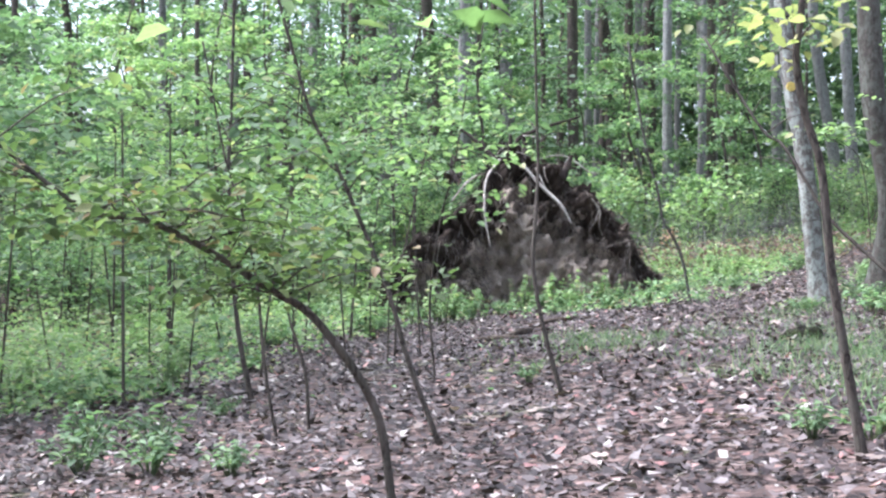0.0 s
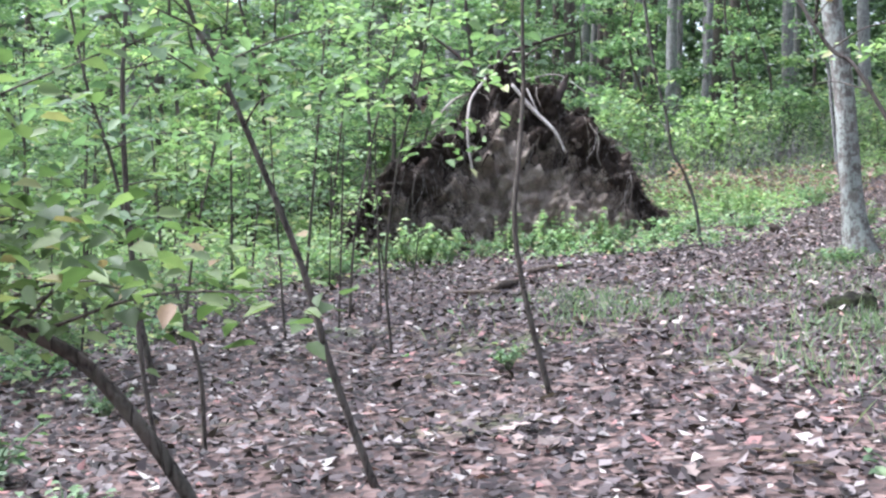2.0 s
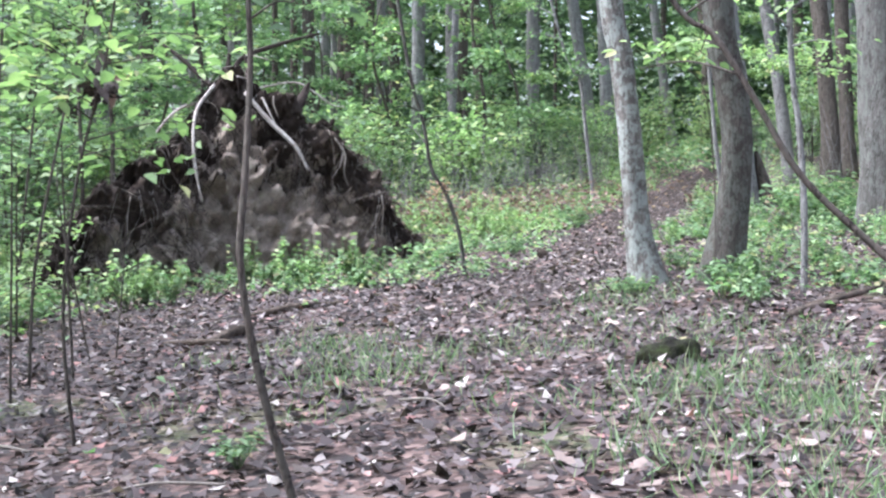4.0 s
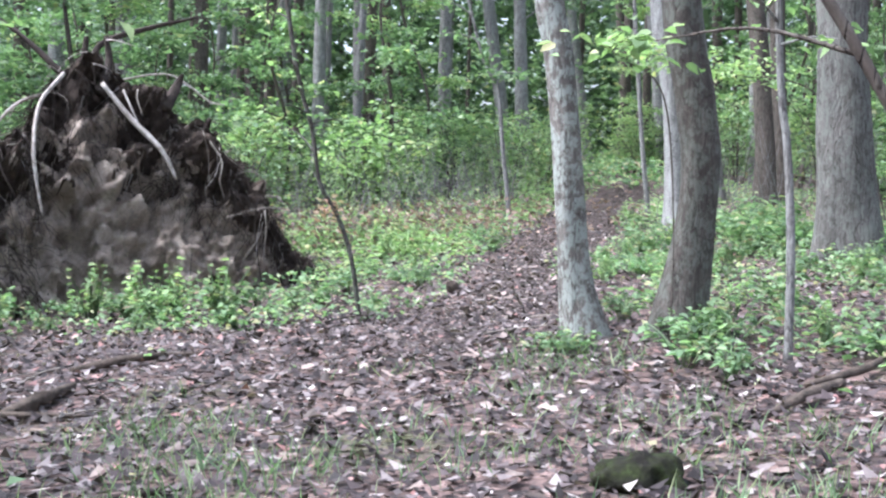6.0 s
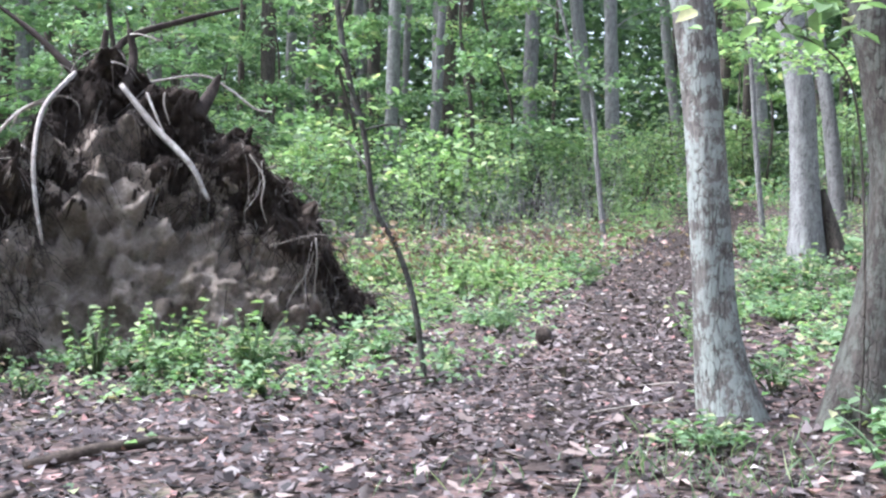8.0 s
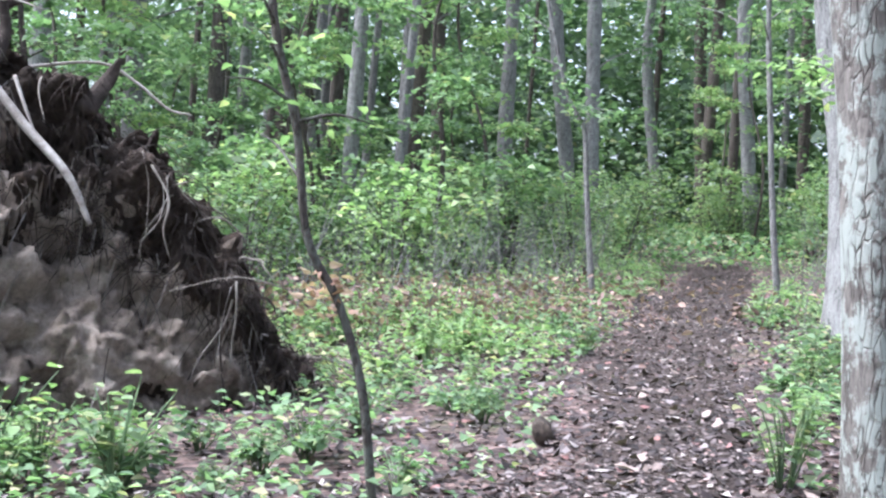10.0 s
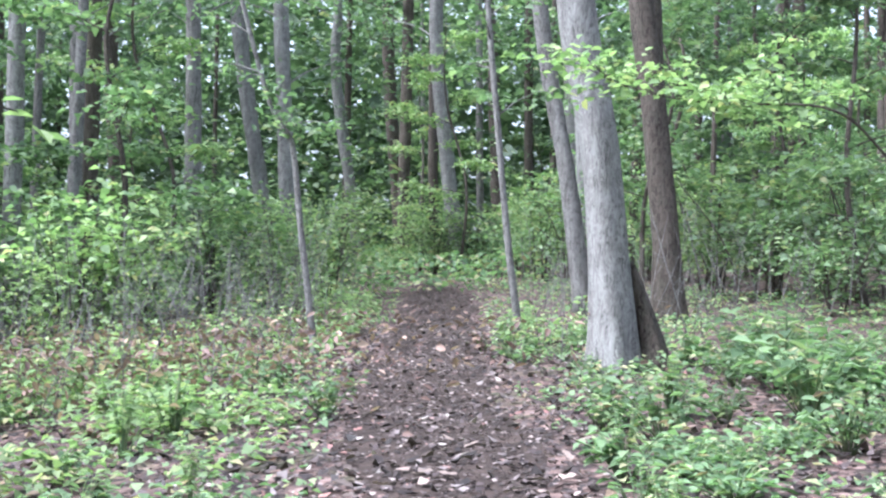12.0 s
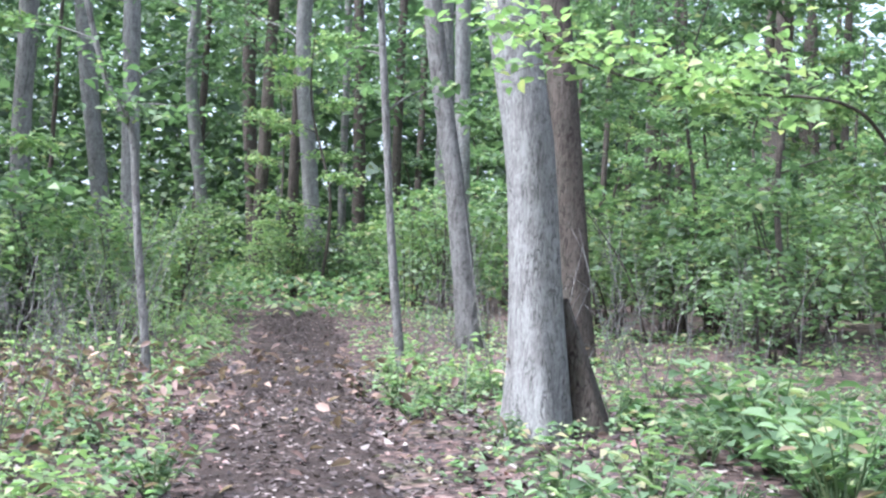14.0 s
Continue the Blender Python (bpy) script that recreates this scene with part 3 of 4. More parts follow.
# more of the wood, behind and around: copies of three plain trees
MODELS = [tall_tree("tree", [(x, y, height(x, y)), (x + dx, y, height(x, y) + 3), (x + dx * 1.6, y, height(x, y) + 6.5)], (r * 1.1, r, r * 0.9, r * 0.6, r * 0.3), b, lab, 90 + i, 4.5, 13, LEAF_DEEP, 800, 9, 0.3, limbs=6)
          for i, (x, y, dx, r, b, lab) in enumerate(((-9, 38, 0.1, 0.19, BARK_DARK, "dark straight tree in the far wood"), (21, 47, -0.2, 0.24, BARK, "grey tree in the far wood"), (-6.3, 47, 0.3, 0.14, BARK_DARK, "thin dark tree in the far wood")))]
spots = []
while len(spots) < 130:
    a, d = random.uniform(0, 2 * math.pi), random.uniform(30, 78)
    x, y = 3 + d * math.sin(a), 14 + d * math.cos(a)
    if off_track(x, y) < 2 or (y < 52 and -16 < x < 26 and y > 12) or min((math.hypot(x - p, y - q) for p, q in spots), default=9) < 3.0:
        continue
    spots.append((x, y))
for i, (x, y) in enumerate(spots):
    m = Matrix.Translation((x, y, height(x, y) - 0.06)) @ Matrix.Rotation(i * 2.1, 4, "Z") @ Matrix.Scale(random.uniform(0.85, 1.25), 4)
    copy_thing(MODELS[i % 3], m)
far = []
while len(far) < 64:
    a, d = random.uniform(-0.45, 0.95), random.uniform(27, 58)
    x, y = 2 + d * math.sin(a), 10 + d * math.cos(a)
    if y < 36 or off_track(x, y) < 2.2 or min((math.hypot(x - p, y - q) for p, q in far), default=9) < 1.8:
        continue
    far.append((x, y))
for i, (x, y) in enumerate(far):
    s = random.uniform(0.4, 1.0)
    copy_thing(MODELS[i % 3], Matrix.Translation((x, y, height(x, y) - 0.06)) @ Matrix.Rotation(i * 2.7, 4, "Z") @ Matrix.Diagonal((s, s, 1.1, 1)))
for k in range(16):
    a = k * 0.39 + 0.2
    x, y = -1 + 11 * math.sin(a), 6 + 12 * math.cos(a)
    if (x > -7 and y > 2 and x < 12) or off_track(x, y) < 2:
        continue
    copy_thing(MODELS[k % 3], Matrix.Translation((x, y, height(x, y) - 0.06)) @ Matrix.Rotation(k * 1.3, 4, "Z"))


bm = bmesh.new()
bmesh.ops.create_cone(bm, cap_ends=True, segments=20, radius1=0.06, radius2=0.055, depth=0.012)
bmesh.ops.transform(bm, matrix=Matrix.Rotation(radians(90), 4, "X"), verts=bm.verts)
me = bpy.data.meshes.new("trail_marker")
bm.to_mesh(me)
me.materials.append(plain_material("yellow_paint", [(0.3, (0.55, 0.38, 0.08)), (0.7, (0.75, 0.6, 0.2))], 20.0, 0.6, 0.3, 0.004, 90))
marker = tagged(new("trail_marker", me), "round yellow trail marker on a pale tree trunk", "trail marker")
marker.location = (3.31, 15.935, 3.33)


# ---- saplings ----
def sapling(line, r0, r1, label, leaf, n_leaves, seed, leaf_from=0.45, spray=0.5, length=0.085, bark=BARK_DARK, twigs=9, grow=1.5, dead=False, group="young saplings"):
    """A thin leaning stem that goes on above the line given, with side twigs and sparse leaves."""
    r = random.Random(seed)
    r0, r1 = r0 * 0.75, r1 * 0.75
    x, y, _ = line[0]
    base = height(x, y) - 0.03
    ob = thing("sapling", x, y, base, label, "sapling", group)
    loc = [Vector(p) - Vector((x, y, base)) for p in line]
    loc[0].z = 0
    if grow:
        d = (loc[-1] - loc[-2]).normalized()
        loc.append(loc[-1] + (d + Vector((0, 0, 0.6))).normalized() * grow)
    v, f = tube(loc, (r0 * 1.2, r0, (r0 + r1) / 2, r1), 9, 0.12, seed, 0.25, steps=40)
    stem = part("stem", mesh_of("stem", v, f, bark), ob)
    pts = smoothed(loc, 60)
    anchors = []
    for i in range(twigs):
        k = int(59 * (leaf_from + (1 - leaf_from) * (i + r.random()) / twigs))
        p = pts[min(k, 59)]
        ang = r.uniform(0, 6.28)
        d = Vector((math.cos(ang), math.sin(ang), r.uniform(-0.1, 0.6)))
        long = spray * r.uniform(0.5, 1.3)
        end = p + d * long
        v, f = tube([p, p + d * long * 0.5 + Vector((0, 0, 0.04)), end], (r1 * 0.4 + 0.002, r1 * 0.25 + 0.0015, 0.0015), 4)
        part("twig", mesh_of("twig", v, f, bark), stem)
        anchors += [tuple(p + d * long * s) for s in (0.4, 0.6, 0.8, 1.0, 1.1)]
    if n_leaves:
        v, f = crown_leaves(anchors, n_leaves, 0.13, length, 0.35, light=False)
        tagged(part("foliage", mesh_of("foliage", v, f, leaf), ob), kind="stuff")
    return ob


sapling([(1.72, 6.49, 0.31), (1.64, 6.52, 0.85), (1.57, 6.53, 1.3), (1.52, 6.54, 1.82), (1.44, 6.56, 2.11), (1.4, 6.57, 2.4), (1.43, 6.56, 2.68)], 0.031, 0.022, "dark crooked sapling leaning over the leaf litter", LEAF_YELLOW, 130, 201, 0.74, 0.3, 0.085, twigs=9)
sapling([(-0.5, 5.2, 0.1), (-0.53, 5.18, 0.41), (-0.6, 5.18, 0.79), (-0.83, 5.15, 1.14), (-1.01, 5.1, 1.27), (-1.3, 5.04, 1.46), (-1.51, 4.98, 1.56), (-1.72, 4.92, 1.6)], 0.024, 0.010, "bent sapling arching sideways under its leaves", LEAF_OLIVE, 1350, 202, 0.45, 0.48, 0.06, twigs=36, grow=0.5)
sapling([(-0.5, 7.8, 0.2), (-0.7, 7.78, 0.72), (-0.82, 7.76, 1.15), (-1.02, 7.73, 1.66), (-1.18, 7.71, 2.03), (-1.32, 7.68, 2.36)], 0.019, 0.013, "leaning dark sapling with thin leaves", LEAF, 260, 203, 0.55, 0.55, 0.075, twigs=14)
sapling([(0.3, 9.47, 0.41), (0.15, 9.47, 0.83), (0.08, 9.47, 1.27), (0.1, 9.47, 1.62), (0.12, 9.47, 2.03), (0.11, 9.47, 2.43)], 0.02, 0.012, "slim dark sapling standing before the root plate", LEAF, 50, 204, 0.75, 0.4, 0.08, twigs=6)
sapling([(-2.26, 10.47, 0.11), (-2.37, 10.44, 0.7), (-2.43, 10.42, 1.48), (-2.44, 10.41, 2.09), (-2.42, 10.42, 2.5)], 0.026, 0.017, "upright dark sapling with a crooked stem", LEAF, 200, 205, 0.45, 0.65, 0.085, twigs=14)
sapling([(2.32, 17.81, 0.6), (2.23, 17.82, 1.05), (2.1, 17.84, 1.43), (1.94, 17.85, 1.71), (1.86, 17.86, 2.17), (1.71, 17.86, 2.72)], 0.024, 0.025, "crooked brown sapling beside the root plate", LEAF_PALE, 60, 206, 0.6, 0.5, 0.07, BARK_BROWN, 8)
sapling([(6.6, 28.51, 1.04), (6.51, 28.54, 1.77), (6.41, 28.57, 2.6), (6.32, 28.6, 3.43), (6.21, 28.63, 3.63), (6.01, 28.69, 4.08)], 0.05, 0.035, "thin dark sapling at the path's edge", LEAF, 260, 207, 0.55, 0.8, 0.11, BARK, 10)
sapling([(4.53, 14.37, 0.7), (4.52, 14.38, 1.39), (4.47, 14.4, 2.04), (4.43, 14.42, 2.32), (4.39, 14.44, 2.9)], 0.035, 0.028, "straight slim grey sapling among low plants", LEAF_PALE, 120, 208, 0.75, 0.6, 0.09, BARK)
sapling([(8.97, 27.99, 1.22), (8.83, 28.07, 2.5), (8.72, 28.13, 3.78), (8.62, 28.19, 5.03)], 0.055, 0.04, "straight young tree beside the path", LEAF, 300, 209, 0.5, 0.9, 0.12, BARK, 10)
sapling([(-1.65, 8.45, 0.03), (-1.73, 8.43, 0.61), (-1.78, 8.42, 1.18), (-1.87, 8.4, 1.64), (-1.98, 8.38, 2.01)], 0.014, 0.008, "whip-thin sapling in the leaf litter", LEAF, 200, 210, 0.4, 0.5, 0.08, twigs=14, grow=0.8)
sapling([(-1.46, 8.59, 0.05), (-1.48, 8.58, 0.55), (-1.58, 8.57, 0.9)], 0.017, 0.008, "short dead stem in the leaf litter", LEAF, 0, 211, grow=0.1, twigs=0)
sapling([(-2.9, 4.3, 0.0), (-2.75, 4.2, 1.2), (-2.1, 4.0, 2.05), (-1.2, 3.8, 2.28), (-0.35, 3.65, 2.2)], 0.011, 0.004, "arching sapling whose leaves hang overhead", LEAF_PALE, 90, 213, 0.6, 0.25, 0.12, twigs=12, grow=0.1)
sapling([(3.35, 8.75, 0.4), (2.9, 8.95, 0.9), (2.43, 9.15, 1.36), (2.19, 9.25, 1.62), (2.04, 9.31, 1.89), (1.89, 9.38, 2.15), (1.74, 9.44, 2.29)], 0.019, 0.013, "dead stem leaning far over above the leaf litter", LEAF, 0, 214, twigs=5, grow=0.8, leaf_from=0.6)
sapling([(-0.78, 11.2, 0.2), (-0.82, 11.15, 0.9), (-0.72, 11.0, 1.6), (-0.58, 10.96, 2.15)], 0.012, 0.007, "slim sapling with bright yellow-green leaves before the root plate", LEAF_PALE, 330, 215, 0.55, 0.6, 0.08, twigs=16, grow=0.8)
sapling([(4.1, 15.25, 0.7), (4.08, 15.25, 1.6), (3.95, 15.22, 2.4), (3.6, 15.17, 2.62)], 0.008, 0.004, "thin sapling bending out with a few bright broad leaves", LEAF_PALE, 70, 218, 0.7, 0.26, 0.105, twigs=8, grow=0.1)
pos = np.array([(0, 0, 0.0)] * 26) + rng.normal(0, 0.028, (26, 3)) * [1, 1, 1.3]
v, f = leaves(pos, rng.normal(0, 1, (26, 3)), rng.normal(0, 1, (26, 3)), np.full(26, 0.085), np.full(26, 0.05), 0.3, 0.4)
clump = tagged(new("leaf_ball", mesh_of("leaf_ball", v, f, DRY_TRODDEN)), "ball of brown withered leaves hanging on a sapling", "dead leaves")
clump.location = (-0.6, 10.955, 2.03)
pos = rng.normal(0, 0.05, (34, 3)) * [1.2, 1, 1]
v, f = leaves(pos, spread(34), rng.normal(0, 1, (34, 3)), np.full(34, 0.062), np.full(34, 0.038), 0.2, 0.35)
spray = tagged(new("withered_spray", mesh_of("withered_spray", v, f, LEAF_ORANGE)), "withered orange leaves clinging to a crooked sapling", "dead leaves")
spray.location = (2.04, 17.84, 1.5)
sapling([(-1.35, 13.2, 0.2), (-1.3, 13.2, 1.0), (-1.12, 13.15, 1.9), (-0.95, 13.1, 2.6)], 0.013, 0.007, "slim sapling with bright yellow-green leaves before the root plate", LEAF_PALE, 300, 216, 0.55, 0.6, 0.085, twigs=18, grow=0.7)
sapling([(-2.6, 12.4, 0.0), (-2.5, 12.4, 0.9), (-2.3, 12.35, 1.8), (-2.2, 12.3, 2.7)], 0.014, 0.008, "slim sapling with bright yellow-green leaves before the root plate", LEAF_PALE, 260, 217, 0.4, 0.62, 0.085, twigs=20, grow=0.9)
# the low spray of leaves that reaches out before the stout tree
sapling([(9.9, 21.9, 1.0), (9.6, 22.0, 2.2), (9.0, 22.2, 3.0), (8.43, 22.1, 3.22), (7.99, 22.5, 3.27), (7.6, 22.85, 3.33), (7.2, 23.15, 3.48)], 0.016, 0.007, "drooping bough of bright yellow-green leaves", LEAF_PALE, 760, 212, 0.45, 0.5, 0.088, BARK_DARK, 22, 0.2)

for i in range(34):
    if i < 30:
        x, y = random.uniform(-6.5, -1.6), random.uniform(8.4, 18)
    else:
        x, y = random.uniform(-1.7, -0.7), random.uniform(11.5, 14.5)
    z = height(x, y)
    hgt = random.uniform(0.9, 3.0) if i < 30 else random.uniform(0.5, 1.4)
    lx, ly = random.uniform(-0.35, 0.2) * hgt * 0.6, random.uniform(-0.2, 0.2) * hgt * 0.5
    r = 0.004 + 0.0055 * hgt
    sapling([(x, y, z), (x + lx * 0.5, y + ly * 0.4, z + hgt * 0.5), (x + lx, y + ly, z + hgt)], r, r * 0.5, "thin understorey sapling with light green leaves", LEAF_PALE if i % 2 else LEAF, int((30 + 75 * hgt) if i < 30 else 0), 300 + i, 0.25, 0.3 + 0.12 * hgt, 0.085, twigs=9, grow=0.4)


# ---- shrubs of the understorey ----
def shrub(x, y, seed, tall, wide, n, leaf, length, label):
    r = random.Random(seed)
    ob = thing("shrub", x, y, height(x, y) - 0.03, label, "shrub", "understorey shrubs")
    tips = []
    for i in range(6):
        pieces = []
        a, lean = r.uniform(0, 6.28), r.uniform(0.1, 0.55) * wide
        d = Vector((math.cos(a), math.sin(a), 0))
        h = tall * r.uniform(0.55, 1.0)
        root = d * r.uniform(0, 0.25)
        top = root + d * lean + Vector((0, 0, h))
        pieces.append(tube([root, root + d * lean * 0.3 + Vector((0, 0, h * 0.5)), top], (0.018, 0.012, 0.004), 5, steps=7))
        for k in range(13):
            s = r.uniform(0.3, 1.0)
            q = root + d * lean * s * s + Vector((0, 0, h * s))
            e = Vector((r.uniform(-1, 1), r.uniform(-1, 1), r.uniform(-0.1, 0.4))) * 0.42 * wide
            pieces.append(tube([q, q + e * 0.5, q + e], (0.006, 0.004, 0.002), 3, steps=3))
            tips += [tuple(q + e * 0.5), tuple(q + e), tuple(q + e * 0.8)]
        v, f = joined(pieces)
        part("stem", mesh_of("stem", v, f, BARK_DARK), ob)
    v, f = crown_leaves(tips, n, 0.16, length, 0.4)
    tagged(part("foliage", mesh_of("foliage", v, f, leaf), ob), kind="stuff")
    return ob


SHRUBS = [
    shrub(-3.5, 24.0, 1, 2.2, 1.5, 700, LEAF, 0.11, "leafy green understorey shrub"),
    shrub(0.5, 31.0, 2, 2.5, 1.7, 1000, LEAF_PALE, 0.12, "yellow-green understorey shrub with layered leaves"),
    shrub(5.0, 31.5, 3, 1.7, 1.6, 850, LEAF, 0.11, "low bushy green shrub"),
    shrub(-6.0, 27.0, 4, 2.9, 1.6, 900, LEAF_PALE, 0.13, "tall open green shrub"),
]
spots = [(-3.5, 24), (0.5, 31), (5, 31.5), (-6, 27)]


def clear_of_way(x, y):
    if off_track(x, y) < (4.3 if y < 36 else 2.0):
        return False
    if -3.2 < x < 3.2 and 16 < y < 24.5:
        return False
    if 1 < x < 10 and 24 < y < 30:
        return False
    return True


tries = 0
while len(spots) < 215 and tries < 9000:
    tries += 1
    zone = random.random()
    if zone < 0.42:
        x, y = random.uniform(-14, 9), random.uniform(22.5, 40)
    elif zone < 0.7:
        x, y = random.uniform(4, 26), random.uniform(28, 48)
    elif zone < 0.84:
        x, y = random.uniform(11, 26), random.uniform(22, 34)
    else:
        x, y = random.uniform(-16, -5), random.uniform(21, 30)
    if not clear_of_way(x, y) or min(math.hypot(x - p, y - q) for p, q in spots) < 1.05:
        continue
    if y < 30 and 2.5 < x < 12 and y < 24 + 0.6 * abs(x - 6):
        continue
    spots.append((x, y))
for i, (x, y) in enumerate(spots[4:]):
    s = random.uniform(0.7, 1.15)
    copy_thing(SHRUBS[(i * 7 + i // 5) % 4], Matrix.Translation((x, y, height(x, y) - 0.03)) @ Matrix.Rotation(i * 1.7, 4, "Z") @ Matrix.Diagonal((s * 1.1, s * 1.1, s, 1)))

# small layered trees of the middle storey
def understorey_tree(x, y, seed, tall, n, leaf, label):
    r = random.Random(seed)
    ob = thing("understorey_tree", x, y, height(x, y) - 0.03, label, "small tree", "small understorey trees")
    loc = [Vector((0, 0, 0)), Vector((r.uniform(-0.2, 0.2), r.uniform(-0.2, 0.2), tall * 0.35)), Vector((r.uniform(-0.5, 0.5), r.uniform(-0.4, 0.4), tall * 0.7)), Vector((r.uniform(-0.7, 0.7), 0, tall))]
    v, f = tube(loc, (0.05, 0.04, 0.03, 0.01), 7, 0.1, seed, 0.2, steps=18)
    trunk = part("trunk", mesh_of("trunk", v, f, BARK_DARK), ob)
    pts, tips = smoothed(loc, 40), []
    for i in range(9):
        h = tall * (0.22 + 0.78 * (i + r.random() * 0.8) / 9)
        p = min(pts, key=lambda a: abs(a.z - h))
        ang = i * 2.4 + r.uniform(-0.6, 0.6)
        long = r.uniform(0.9, 1.9) * (1.1 - 0.5 * i / 9)
        d = Vector((math.cos(ang), math.sin(ang), r.uniform(-0.05, 0.35)))
        v, f = tube([p, p + d * long * 0.5 + Vector((0, 0, 0.1)), p + d * long], (0.014, 0.009, 0.003), 4, steps=6)
        part("limb", mesh_of("limb", v, f, BARK_DARK), trunk)
        side = d.cross(Vector((0, 0, 1)))
        for k in range(9):
            t = r.uniform(0.3, 1.1)
            tips.append(tuple(p + d * long * t + side * r.uniform(-0.55, 0.55) * (1.3 - t) + Vector((0, 0, r.uniform(-0.08, 0.08)))))
    v, f = crown_leaves(tips, n, 0.2, 0.14, 0.3)
    tagged(part("foliage", mesh_of("foliage", v, f, leaf), ob), kind="stuff")
    return ob


SMALL = [
    understorey_tree(-4.2, 30.0, 21, 6.0, 1700, LEAF, "small green tree with layered sprays of leaves"),
    understorey_tree(6.6, 37.0, 22, 7.0, 1900, LEAF_PALE, "small yellow-green tree with layered leaves"),
    understorey_tree(14.0, 33.0, 23, 5.0, 1600, LEAF, "slim small tree with bright green leaves"),
]
spots = [(-4.2, 30), (6.6, 37), (14, 33)]
tries = 0
while len(spots) < 88 and tries < 6000:
    tries += 1
    zone = random.random()
    if zone < 0.5:
        x, y = random.uniform(-16, 8), random.uniform(25, 46)
    elif zone < 0.94:
        x, y = random.uniform(6, 30), random.uniform(27, 50)
    else:
        x, y = random.uniform(-14, -5), random.uniform(10, 26)
    if off_track(x, y) < 2.4 or (y < 29 and 2 < x < 12) or (5 < x < 15 and 28 < y < 46) or min(math.hypot(x - p, y - q) for p, q in spots) < 1.7:
        continue
    spots.append((x, y))
for i, (x, y) in enumerate(spots[3:]):
    copy_thing(SMALL[i % 3], Matrix.Translation((x, y, height(x, y) - 0.03)) @ Matrix.Rotation(i * 1.9, 4, "Z") @ Matrix.Scale(random.uniform(0.75, 1.15), 4))

# the far wood, a depth of leaves that nobody could count
n = 140000
ang = np.where(rng.random(n) < 0.85, rng.uniform(-0.75, 1.35, n), rng.uniform(0, 2 * math.pi, n))
dist = rng.uniform(37, 80, n)
fx, fy = 3 + dist * np.sin(ang), 14 + dist * np.cos(ang)
keep = np.array([off_track(a, b) > 2.0 or b > 46 for a, b in zip(fx, fy)])
clump = np.array([noise.noise(Vector((a * 0.13, b * 0.13, 0))) for a, b in zip(fx, fy)])
fz = np.array([height(a, b) for a, b in zip(fx, fy)]) + rng.beta(1.2, 1.5, n) * 15
gap = np.array([noise.noise(Vector((a * 0.2, b * 0.2, c * 0.3))) for a, b, c in zip(fx, fy, fz)])
keep &= gap > -0.06
L = rng.uniform(0.2, 0.42, n)
v, f = leaves(np.stack([fx, fy, fz], 1)[keep], spread(n)[keep], flat_ups(n, 0.6)[keep], L[keep], L[keep] * 0.7, light=True)
tagged(new("distant_foliage", mesh_of("distant_foliage", v, f, LEAF)), "deep green foliage of the distant wood", "foliage", "", "stuff")


# the closed depth of the wood behind it
n = 100000
ang = np.where(rng.random(n) < 0.8, rng.uniform(-0.8, 1.4, n), rng.uniform(0, 2 * math.pi, n))
dist = rng.uniform(52, 90, n)
fx, fy = 3 + dist * np.sin(ang), 14 + dist * np.cos(ang)
fz = np.array([height(a, b) for a, b in zip(fx, fy)]) + rng.beta(1.1, 1.6, n) * 22
gap = np.array([noise.noise(Vector((a * 0.16, b * 0.16, c * 0.25))) for a, b, c in zip(fx, fy, fz)])
open_sky = ((ang > -0.5) & (ang < -0.12) & (fz > 9)) | ((ang > 0.72) & (fz > 13))
keep = gap > np.where(open_sky, 0.12, -0.7)
L = rng.uniform(0.5, 1.0, n)
v, f = leaves(np.stack([fx, fy, fz], 1)[keep], spread(n)[keep], flat_ups(n, 0.9)[keep], L[keep], L[keep] * 0.75, light=True)
tagged(new("deep_wood_foliage", mesh_of("deep_wood_foliage", v, f, LEAF_DEEP)), "shadowed foliage closing the depth of the wood", "foliage", "", "stuff")


# ---- low plants ----
def low_plant(x, y, seed, n, wide, tall, length, leaf, label, name="low_plant", broad=0.72):
    r = random.Random(seed)
    ob = thing(name, x, y, height(x, y) - 0.01, label, "plant", "woodland undergrowth")
    pieces, pos, head, up, size = [], [], [], [], []
    stems = max(3, n // 5)
    for i in range(stems):
        a = r.uniform(0, 6.28)
        d = Vector((math.cos(a), math.sin(a), 0))
        top = d * wide * r.uniform(0.2, 1) + Vector((0, 0, tall * r.uniform(0.5, 1)))
        pieces.append(tube([d * 0.02, top * 0.55 + Vector((0, 0, 0.04)), top], (0.005, 0.004, 0.002), 4, steps=5))
        for k in range(5):
            b = a + (k - 2) * 1.1 + r.uniform(-0.3, 0.3)
            pos.append(tuple(top * (0.5 + 0.13 * k)))
            head.append((math.cos(b), math.sin(b), r.uniform(-0.25, 0.25)))
            up.append((r.uniform(-0.3, 0.3), r.uniform(-0.3, 0.3), 1))
            size.append(length * r.uniform(0.6, 1.25))
    v, f = joined(pieces)
    tagged(part("stalk", mesh_of("stalk", v, f, GRASS), ob), kind="stuff")
    v, f = leaves(pos, head, up, size, np.array(size) * broad)
    tagged(part("foliage", mesh_of("foliage", v, f, leaf), ob), kind="stuff")
    return ob


